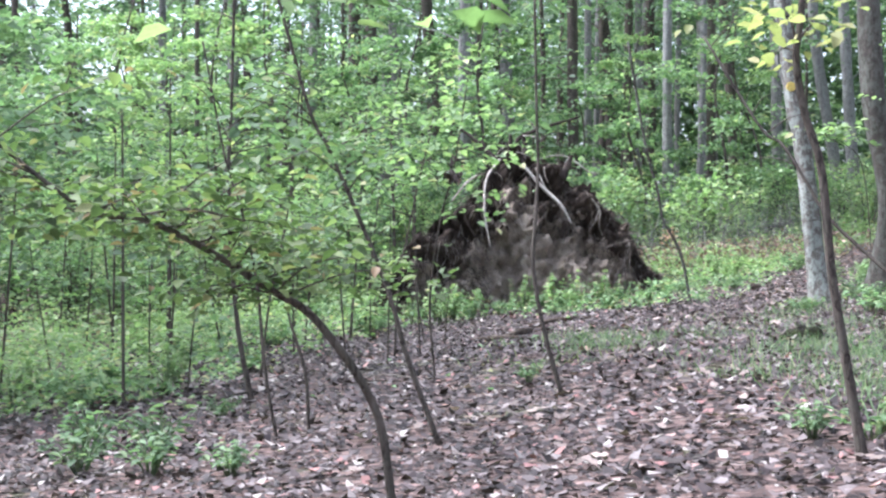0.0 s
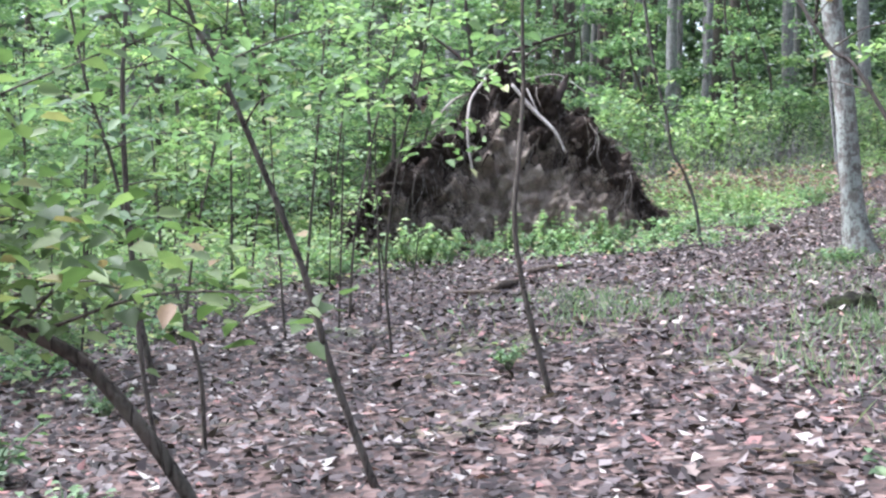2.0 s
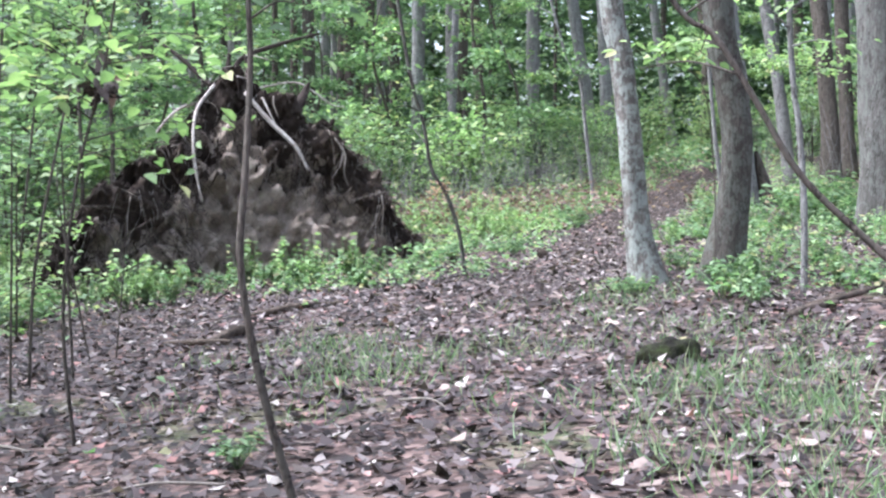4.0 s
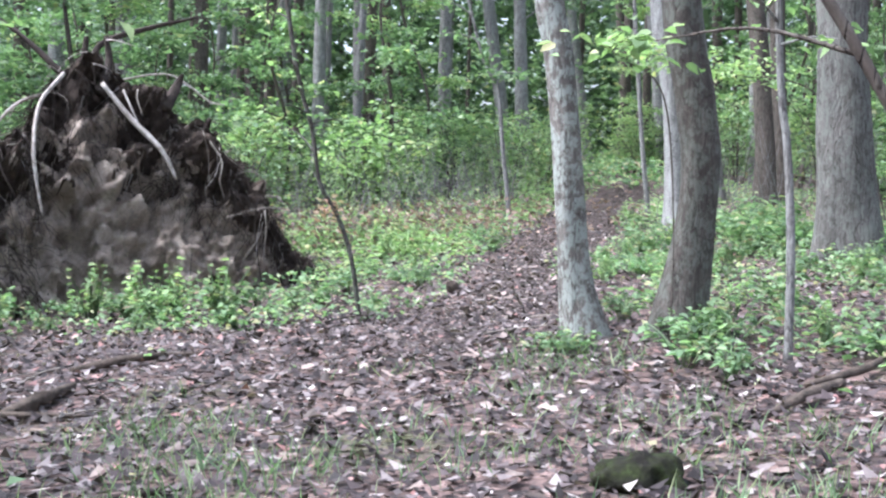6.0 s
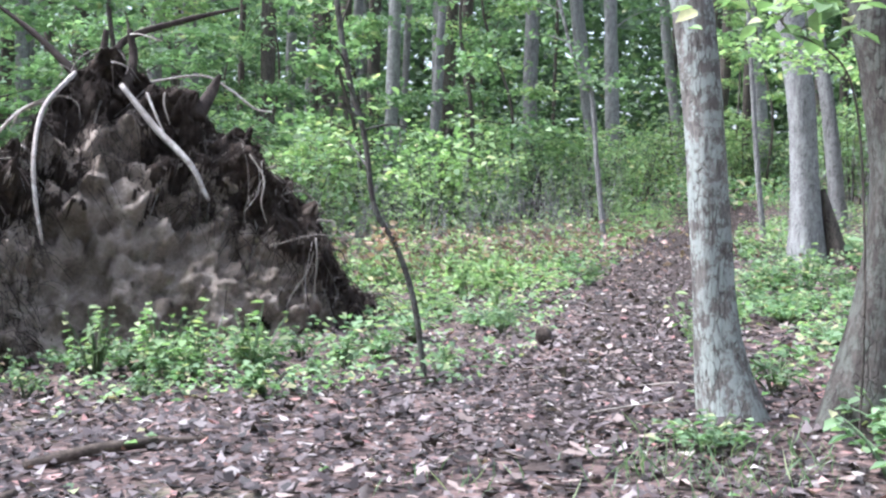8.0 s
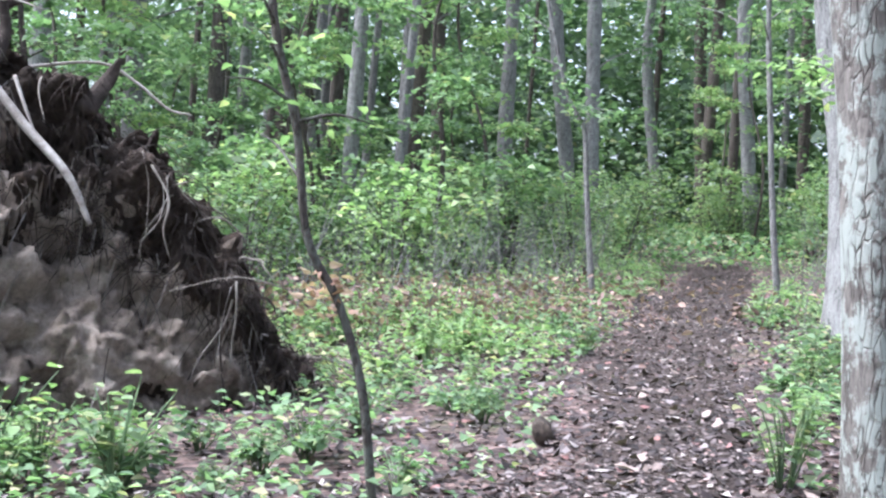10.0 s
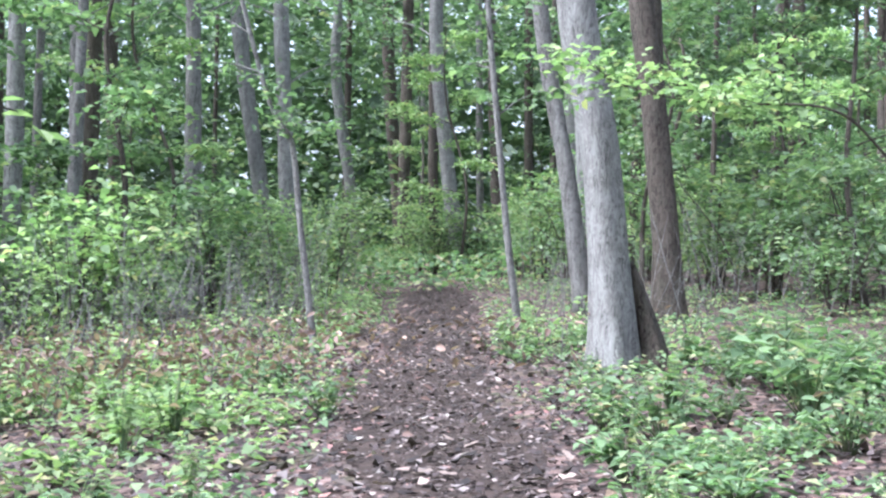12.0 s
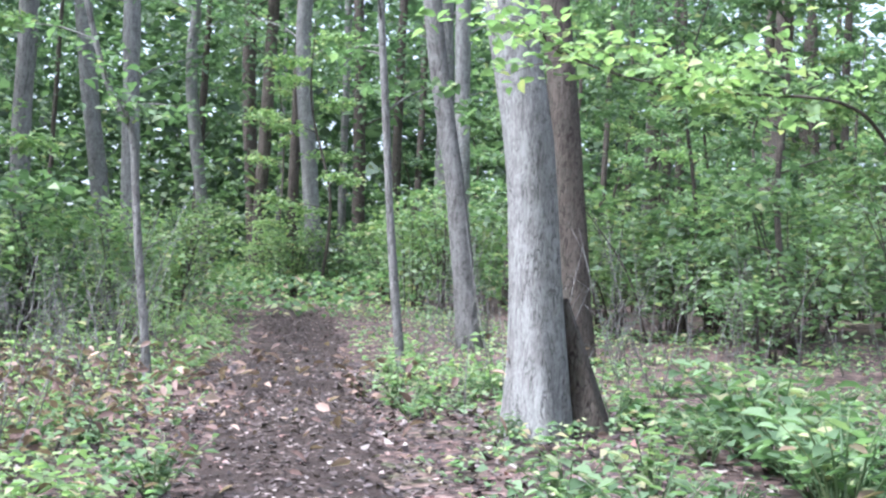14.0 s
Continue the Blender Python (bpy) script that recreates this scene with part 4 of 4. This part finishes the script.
PLANTS = [
    low_plant(0.6, 18.9, 1, 90, 0.30, 0.26, 0.075, LEAF_LOW, "low broad-leaved green plant in the litter"),
    low_plant(3.2, 20.6, 2, 110, 0.36, 0.18, 0.068, LEAF_LOW, "spreading patch of low green leaves"),
    low_plant(-1.0, 17.9, 3, 80, 0.24, 0.45, 0.062, LEAF_PALE, "upright yellow-green woodland seedling"),
    low_plant(6.5, 22.0, 4, 95, 0.34, 0.4, 0.088, LEAF_LOW, "broad-leaved plant with pale green leaves"),
    low_plant(4.1, 24.6, 5, 85, 0.32, 0.24, 0.06, LEAF, "low green ground plant"),
]


def plant_density(x, y):
    """How thick the undergrowth stands, from bare litter (0) to a closed carpet (1)."""
    d = off_track(x, y)
    e = noise.noise(Vector((x * 0.6, y * 0.6, 11)))
    if d < 0.72 + 0.3 * noise.noise(Vector((x * 1.3, y * 1.3, 17))):
        return 0.0
    edge = -3.0 - 0.2 * (y - 13)
    if y < 17.4 + 0.35 * e - (0.35 * max(0, -x - 0.5)) and x < 3.6:
        if x < edge + e and y > 10:
            return 0.8
        return 0.008
    if x > 3.6 and y < 16.5:
        return 0.7 if x > 4.1 + 0.4 * e and y > 13.8 else 0.05
    if d < 1.15:
        return 0.45
    return 0.95 if e > -0.1 else 0.4


spots = []
tries = 0
while len(spots) < 245 and tries < 24000:
    tries += 1
    x, y = (random.uniform(-5, 10.5), random.uniform(6.5, 27)) if tries % 7 else (random.uniform(4.6, 9.2), random.uniform(18.5, 23.6))
    if random.random() > plant_density(x, y) or (-2.0 < x < 2.2 and 20.2 < y < 23) or math.hypot(x - 7.0, y - 23.1) < 1.15:
        continue
    if min((math.hypot(x - p, y - q) for p, q in spots), default=9) < 0.3:
        continue
    spots.append((x, y))
for i, (x, y) in enumerate(spots):
    s = random.uniform(0.75, 1.35)
    copy_thing(PLANTS[(i * 3 + i // 7) % 5], Matrix.Translation((x, y, height(x, y) - 0.01)) @ Matrix.Rotation(i * 2.3, 4, "Z") @ Matrix.Scale(s * 0.92, 4))

for i in range(11):
    x, y = random.uniform(-1.2, 1.3), random.uniform(17.4, 19.4)
    y = min(y, along_plate(min(1, max(0, (x + 2.25) / 4.6)))[2] - 0.5)
    copy_thing(PLANTS[2 if i % 3 else 3], Matrix.Translation((x, y, height(x, y) - 0.01)) @ Matrix.Rotation(i * 1.1, 4, "Z") @ Matrix.Scale(random.uniform(0.55, 1.6), 4))
withered = low_plant(8.0, 27.0, 9, 30, 0.16, 0.2, 0.075, LEAF_RED, "withered orange-brown plant at the path's edge")
for x, y, k, j in ((-2.4, 8.2, 1.3, 4), (-2.7, 7.6, 1.2, 4), (-2.2, 7.4, 1.1, 4), (-3.0, 8.6, 1.4, 4), (-1.7, 7.3, 0.9, 4), (1.6, 7.1, 0.9, 4), (1.9, 7.0, 0.9, 0), (0.05, 10.37, 0.5, 3), (3.87, 14.45, 1.2, 0), (3.95, 13.95, 1.0, 4), (4.15, 14.8, 1.3, 4), (4.5, 15.1, 1.3, 0), (3.35, 15.3, 1.0, 1), (7.5, 21.2, 1.6, 3), (8.3, 22.4, 1.6, 3), (9.0, 23.4, 1.5, 3)):
    copy_thing(PLANTS[j], Matrix.Translation((x, y, height(x, y) - 0.01)) @ Matrix.Rotation(y * 2.7, 4, "Z") @ Matrix.Scale(k, 4))
for x, y, k in ((8.35, 27.8, 0.9), (7.4, 30.9, 1.1), (2.9, 22.9, 0.9), (3.3, 23.6, 1.0), (2.6, 23.9, 0.9)):
    copy_thing(withered, Matrix.Translation((x, y, height(x, y) - 0.01)) @ Matrix.Rotation(x * 3, 4, "Z") @ Matrix.Scale(k, 4))

# the rest of the carpet
pos, up, L = [], [], []
tries = 0
while len(pos) < 78000 and tries < 230000:
    tries += 1
    x, y = random.uniform(-8, 15), random.uniform(9, 42)
    dens = plant_density(x, y)
    if y > 30:
        dens *= 0.7
    if random.random() > dens * (0.38 + 1.9 * noise.noise(Vector((x * 1.5, y * 1.5, 4)))) or (-1.8 < x < 2.2 and 20.3 < y < 22.8):
        continue
    h = (0.04 + 0.22 * random.random() ** 1.4) * (0.75 + 0.7 * noise.noise(Vector((x * 0.8, y * 0.8, 8))))
    pos.append((x, y, height(x, y) + max(0.03, h)))
n = len(pos)
L = rng.uniform(0.035, 0.09, n)
v, f = leaves(pos, spread(n, 0.25), flat_ups(n, 0.35), L, L * rng.uniform(0.6, 0.9, n), light=True)
tagged(new("undergrowth", mesh_of("undergrowth", v, f, LEAF_LOW)), "carpet of low green woodland leaves", "undergrowth", "", "stuff")

# low leaves beyond the path's end
n = 9000
pos = np.stack([rng.uniform(7, 24, n), rng.uniform(37, 58, n), np.zeros(n)], 1)
pos[:, 2] = [height(a, b) + random.uniform(0.05, 0.7) for a, b in pos[:, :2]]
L = rng.uniform(0.1, 0.22, n)
v, f = leaves(pos, spread(n, 0.3), flat_ups(n, 0.5), L, L * 0.7, light=True)
tagged(new("far_undergrowth", mesh_of("far_undergrowth", v, f, LEAF_LOW)), "low green plants where the path fades out", "undergrowth", "", "stuff")

# bright seedlings that thicken towards the shrubs
pos = []
while len(pos) < 17000:
    x, y = random.uniform(-4, 10), random.uniform(22, 35)
    if off_track(x, y) < 1.0 or (x > 6.5 and y < 26) or (-2.2 < x < 2.4 and y < 24):
        continue
    if random.random() > 0.08 + 2.0 * noise.noise(Vector((x * 0.9, y * 0.9, 21))):
        continue
    tall = 0.25 + 1.3 * min(1, max(0, (y - 24) / 8)) * min(1, max(0, (off_track(x, y) - 1) / 2.5))
    pos.append((x, y, height(x, y) + 0.05 + tall * random.random() ** 1.6))
while len(pos) < 26000:
    x, y = random.uniform(-9, -1.4), random.uniform(10.5, 24)
    if x > -1.6 - 0.22 * (18 - y) and y < 18 or x > -2.8 and y >= 18:
        continue
    if random.random() < 0.3 + 1.6 * noise.noise(Vector((x * 0.8, y * 0.8, 31))):
        pos.append((x, y, height(x, y) + 0.05 + 0.55 * random.random() ** 1.5))
n = len(pos)
L = rng.uniform(0.05, 0.12, n)
v, f = leaves(pos, spread(n, 0.25), flat_ups(n, 0.35), L, L * rng.uniform(0.55, 0.8, n), light=True)
tagged(new("seedling_thicket", mesh_of("seedling_thicket", v, f, LEAF_PALE)), "bright yellow-green seedlings thickening towards the shrubs", "undergrowth", "", "stuff")

# russet ferns and dead stems beyond the root plate
n = 2600
pos = np.stack([rng.normal(3.8, 1.8, n), rng.normal(26.8, 1.5, n), np.zeros(n)], 1)
pos[:, 2] = [height(a, b) + random.uniform(0.05, 0.6) for a, b in pos[:, :2]]
L = rng.uniform(0.05, 0.13, n)
v, f = leaves(pos, spread(n, 0.5), flat_ups(n, 0.8), L, L * 0.5)
tagged(new("russet_bracken", mesh_of("russet_bracken", v, f, LEAF_RED)), "withered russet bracken among green plants", "fern", "", "stuff")
pieces = []
for i in range(800):
    x, y = (random.uniform(-6, 14), random.uniform(25, 36)) if i % 4 else (random.uniform(1, 10), random.uniform(24.5, 31))
    if off_track(x, y) < 1.3:
        continue
    z = height(x, y)
    h = random.uniform(0.5, 1.8)
    d = Vector((random.uniform(-0.5, 0.5), random.uniform(-0.4, 0.4), 1)) * h
    p = Vector((x, y, z - 0.02))
    pieces.append(tube([p, p + d * 0.5 + Vector((random.uniform(-0.05, 0.05), 0, 0)), p + d], (0.006, 0.004, 0.0015), 4, steps=4))
    for k in range(3):
        q, e = p + d * random.uniform(0.3, 0.85), Vector((random.uniform(-0.3, 0.3), random.uniform(-0.3, 0.3), random.uniform(0.05, 0.35)))
        pieces.append(tube([q, q + e * 0.5, q + e], (0.003, 0.0025, 0.0012), 3, steps=3))
v, f = joined(pieces)
tagged(new("bare_stems", mesh_of("bare_stems", v, f, BARK)), "thin bare grey-brown understorey stems", "brushwood", "", "stuff")

# tufts of grass in the clearing
pos, head, L = [], [], []
for i in range(80):
    x, y = random.choice(((random.gauss(2.6, 0.6), random.gauss(9.5, 2.2)), (random.gauss(0.9, 0.5), random.gauss(12.8, 0.9)), (random.gauss(3.0, 0.7), random.gauss(12.5, 1.4))))
    for k in range(30):
        a, b = x + random.gauss(0, 0.17), y + random.gauss(0, 0.17)
        pos.append((a, b, height(a, b)))
        head.append((random.gauss(0, 0.5), random.gauss(0, 0.5), 1))
        L.append(random.uniform(0.06, 0.17))
for x, y in ((2.36, 10.9), (2.7, 10.3), (1.86, 9.6), (2.3, 8.8), (3.0, 11.2), (3.1, 9.6), (0.75, 11.9), (3.2, 14.9), (2.4, 8.0)):
    for k in range(190):
        a, b = x + random.gauss(0, 0.28), y + random.gauss(0, 0.3)
        pos.append((a, b, height(a, b)))
        head.append((random.gauss(0, 0.5), random.gauss(0, 0.5), 1))
        L.append(random.uniform(0.07, 0.2))
L = np.array(L)
v, f = leaves(pos, head, spread(len(pos)), L, L * 0.055, 0.1, 0.25, light=True)
tagged(new("grass", mesh_of("grass", v, f, GRASS)), "thin tufts of woodland grass in the litter", "grass", "", "stuff")


# ---- logs, sticks and litter ----
def stick(name, line, radii, material, label, category, seed):
    v, f = tube([Vector(p) - Vector(line[0]) for p in line], radii, 10, 0.2, seed, steps=20)
    ob = new(name, mesh_of(name, v, f, material))
    ob.location = line[0]
    return tagged(ob, label, category)


def lying(x, y, up=0.02):
    return (x, y, height(x, y) + up)


stick("log", [lying(3.62, 19.85, 0.04), lying(3.52, 19.55, 0.06), lying(3.44, 19.22, 0.07)], (0.035, 0.055, 0.06, 0.062), ROT, "short rotten log with a black broken end", "log", 4)
stick("fallen_branch", [lying(-0.15, 12.3), lying(0.3, 12.2, 0.03), lying(0.75, 12.35)], (0.012, 0.02, 0.015), ROOT_DARK, "dark fallen branch on the litter", "branch", 5)
stick("fallen_branch", [lying(5.0, 14.0, 0.05), lying(4.6, 13.6, 0.06), lying(4.1, 13.35, 0.04)], (0.012, 0.026, 0.018), ROT, "dark mossy branch lying in the litter", "branch", 6)
stick("fallen_log", [(-10.3, 27.2, height(-10.3, 27.2) + 0.16), (-8.9, 27.7, height(-8.9, 27.7) + 0.17), (-6.4, 28.5, height(-6.4, 28.5) + 0.14)], (0.15, 0.14, 0.11), BARK, "grey fallen log lying among green plants", "log", 7)
stick("fallen_branch", [lying(-0.6, 14.9), lying(-0.3, 14.6, 0.05), lying(0.25, 14.5)], (0.02, 0.03, 0.015), ROT, "rotten branch in the leaf litter", "branch", 8)
# added dark-barked stub: the shade beside the stout tree's root flare, built as shape
stick("shaded_flare", [lying(8.3, 24.13, -0.08), lying(8.27, 24.18, 0.25), lying(8.2, 24.24, 0.6), lying(8.13, 24.28, 0.95)], (0.17, 0.115, 0.085, 0.03), BARK_DARK, "dark stub standing in for the shaded root flare of the stout tree", "stump", 15)
stick("fallen_branch", [(5.2, 30.6, height(5.2, 30.6) + 0.55), (5.7, 30.4, height(5.7, 30.4) + 0.45), (6.2, 30.2, height(6.2, 30.2) + 0.3), (6.25, 30.2, height(6.25, 30.2))], (0.012, 0.016, 0.014, 0.01), TWIG, "pale dead branch in the undergrowth", "branch", 9)

bm = bmesh.new()
bmesh.ops.create_icosphere(bm, subdivisions=4, radius=0.17)
for q in bm.verts:
    k = 1 + 0.35 * noise.noise(q.co * 9) + 0.2 * noise.noise(q.co * 23)
    q.co = Vector((q.co.x * 1.2 * k, q.co.y * k, max(-0.05, q.co.z * 0.75 * k)))
me = bpy.data.meshes.new("mossy_stump")
bm.to_mesh(me)
me.polygons.foreach_set("use_smooth", [True] * len(me.polygons))
me.materials.append(plain_material("moss_over_rotten_wood", [(0.4, (0.02, 0.017, 0.014)), (0.55, (0.03, 0.035, 0.014)), (0.7, (0.06, 0.085, 0.025))], 9.0, 0.95, 1.0, 0.03, 60))
stump = tagged(new("mossy_stump", me), "low rotten stump with green moss on top", "stump")
stump.location = (2.6, 11.9, height(2.6, 11.9))
stick("fallen_branch", [lying(3.55, 12.75, 0.03), lying(3.95, 13.05, 0.05), lying(4.35, 13.4, 0.03)], (0.015, 0.03, 0.025), ROT, "dark rotten branch half sunk in the litter", "branch", 12)
stick("fallen_branch", [lying(-0.25, 14.55), lying(-0.05, 14.85, 0.06), lying(0.1, 15.4, 0.03)], (0.05, 0.045, 0.03), ROT, "thick mouldering branch on the litter", "branch", 13)
stick("fallen_branch", [lying(0.05, 16.0), lying(0.45, 16.15, 0.05), lying(0.95, 16.3, 0.02)], (0.03, 0.03, 0.015), ROT, "crooked dark branch before the root plate", "branch", 14)
for i in range(22):
    x, y, a, long = random.uniform(-2.5, 4.5), random.uniform(7, 18), random.uniform(0, 6.28), random.uniform(0.25, 0.8)
    dx, dy = math.cos(a) * long, math.sin(a) * long
    stick("twig", [lying(x, y, 0.035), lying(x + dx * 0.5 + random.uniform(-0.05, 0.05), y + dy * 0.5, 0.06), lying(x + dx, y + dy, 0.03)], (0.007, 0.006, 0.003), TWIG if i % 2 else ROOT_DARK, "thin dead twig lying on the leaf litter", "twig", i)

n = 110000
pos = []
while len(pos) < n:
    x, y = random.uniform(-5.5, 9.5), random.uniform(3.5, 31)
    d = off_track(x, y)
    k = 1.0 if (y < 18.5 and x < 4.4) else 0.55
    if d < 0.62 and y > 16:
        k = max(0.12, 0.75 - 0.07 * (y - 16))
    if y > 20 and d > 1.5:
        k *= 0.75
    if random.random() < k:
        pos.append((x, y, height(x, y) + random.uniform(0.012, 0.05)))
L = 0.028 + 0.072 * rng.random(n) ** 1.4
v, f = leaves(pos, spread(n, 0.25), flat_ups(n, 0.35), L, L * rng.uniform(0.45, 0.85, n), -0.2, rng.uniform(-0.3, 0.3, (n, 1)), light=True)
tagged(new("leaf_litter", mesh_of("leaf_litter", v, f, DRY)), "brown and pale dry leaves covering the forest floor", "leaf litter", "", "stuff")
n = 15000
pos = []
for i in range(n):
    k = random.randrange(60, 159)
    x, y = float(TRACK_LINE[k][0]) + random.gauss(0, 0.5), float(TRACK_LINE[k][1]) + random.uniform(-0.3, 0.3)
    pos.append((x, y, height(x, y) + random.uniform(0.024, 0.04)))
L = rng.uniform(0.02, 0.06, n)
v, f = leaves(pos, spread(n, 0.2), flat_ups(n, 0.3), L, L * rng.uniform(0.45, 0.8, n), -0.1, rng.uniform(-0.2, 0.2, (n, 1)), light=True)
tagged(new("path_litter", mesh_of("path_litter", v, f, DRY_TRODDEN)), "small broken brown leaves trodden into the path", "leaf litter", "", "stuff")
shapes = []
for k in range(6):
    v, f = leaves([(0, 0, 0)], [(1, 0, 0.08)], [(0.1 * (k - 2), 0.15, 1)], [0.12 + 0.012 * k], [0.09], -0.25 + 0.1 * k, 0.1 * (k - 3), lobes=True)
    shapes.append(mesh_of("fallen_leaf", v * 0.75, f, DRY_SINGLE))
for i in range(280):
    y = random.uniform(6, 22)
    line = TRACK_LINE[int(np.argmin(np.abs(TRACK_LINE[:, 1] - y)))]
    x = float(line[0]) + random.gauss(0, 0.9)
    ob = part("fallen_leaf", shapes[i % 6], ground)
    ob.matrix_basis = Matrix.Translation((x, y, height(x, y) + 0.05)) @ Euler((random.uniform(-0.3, 0.3), random.uniform(-0.3, 0.3), random.uniform(0, 6.28))).to_matrix().to_4x4()
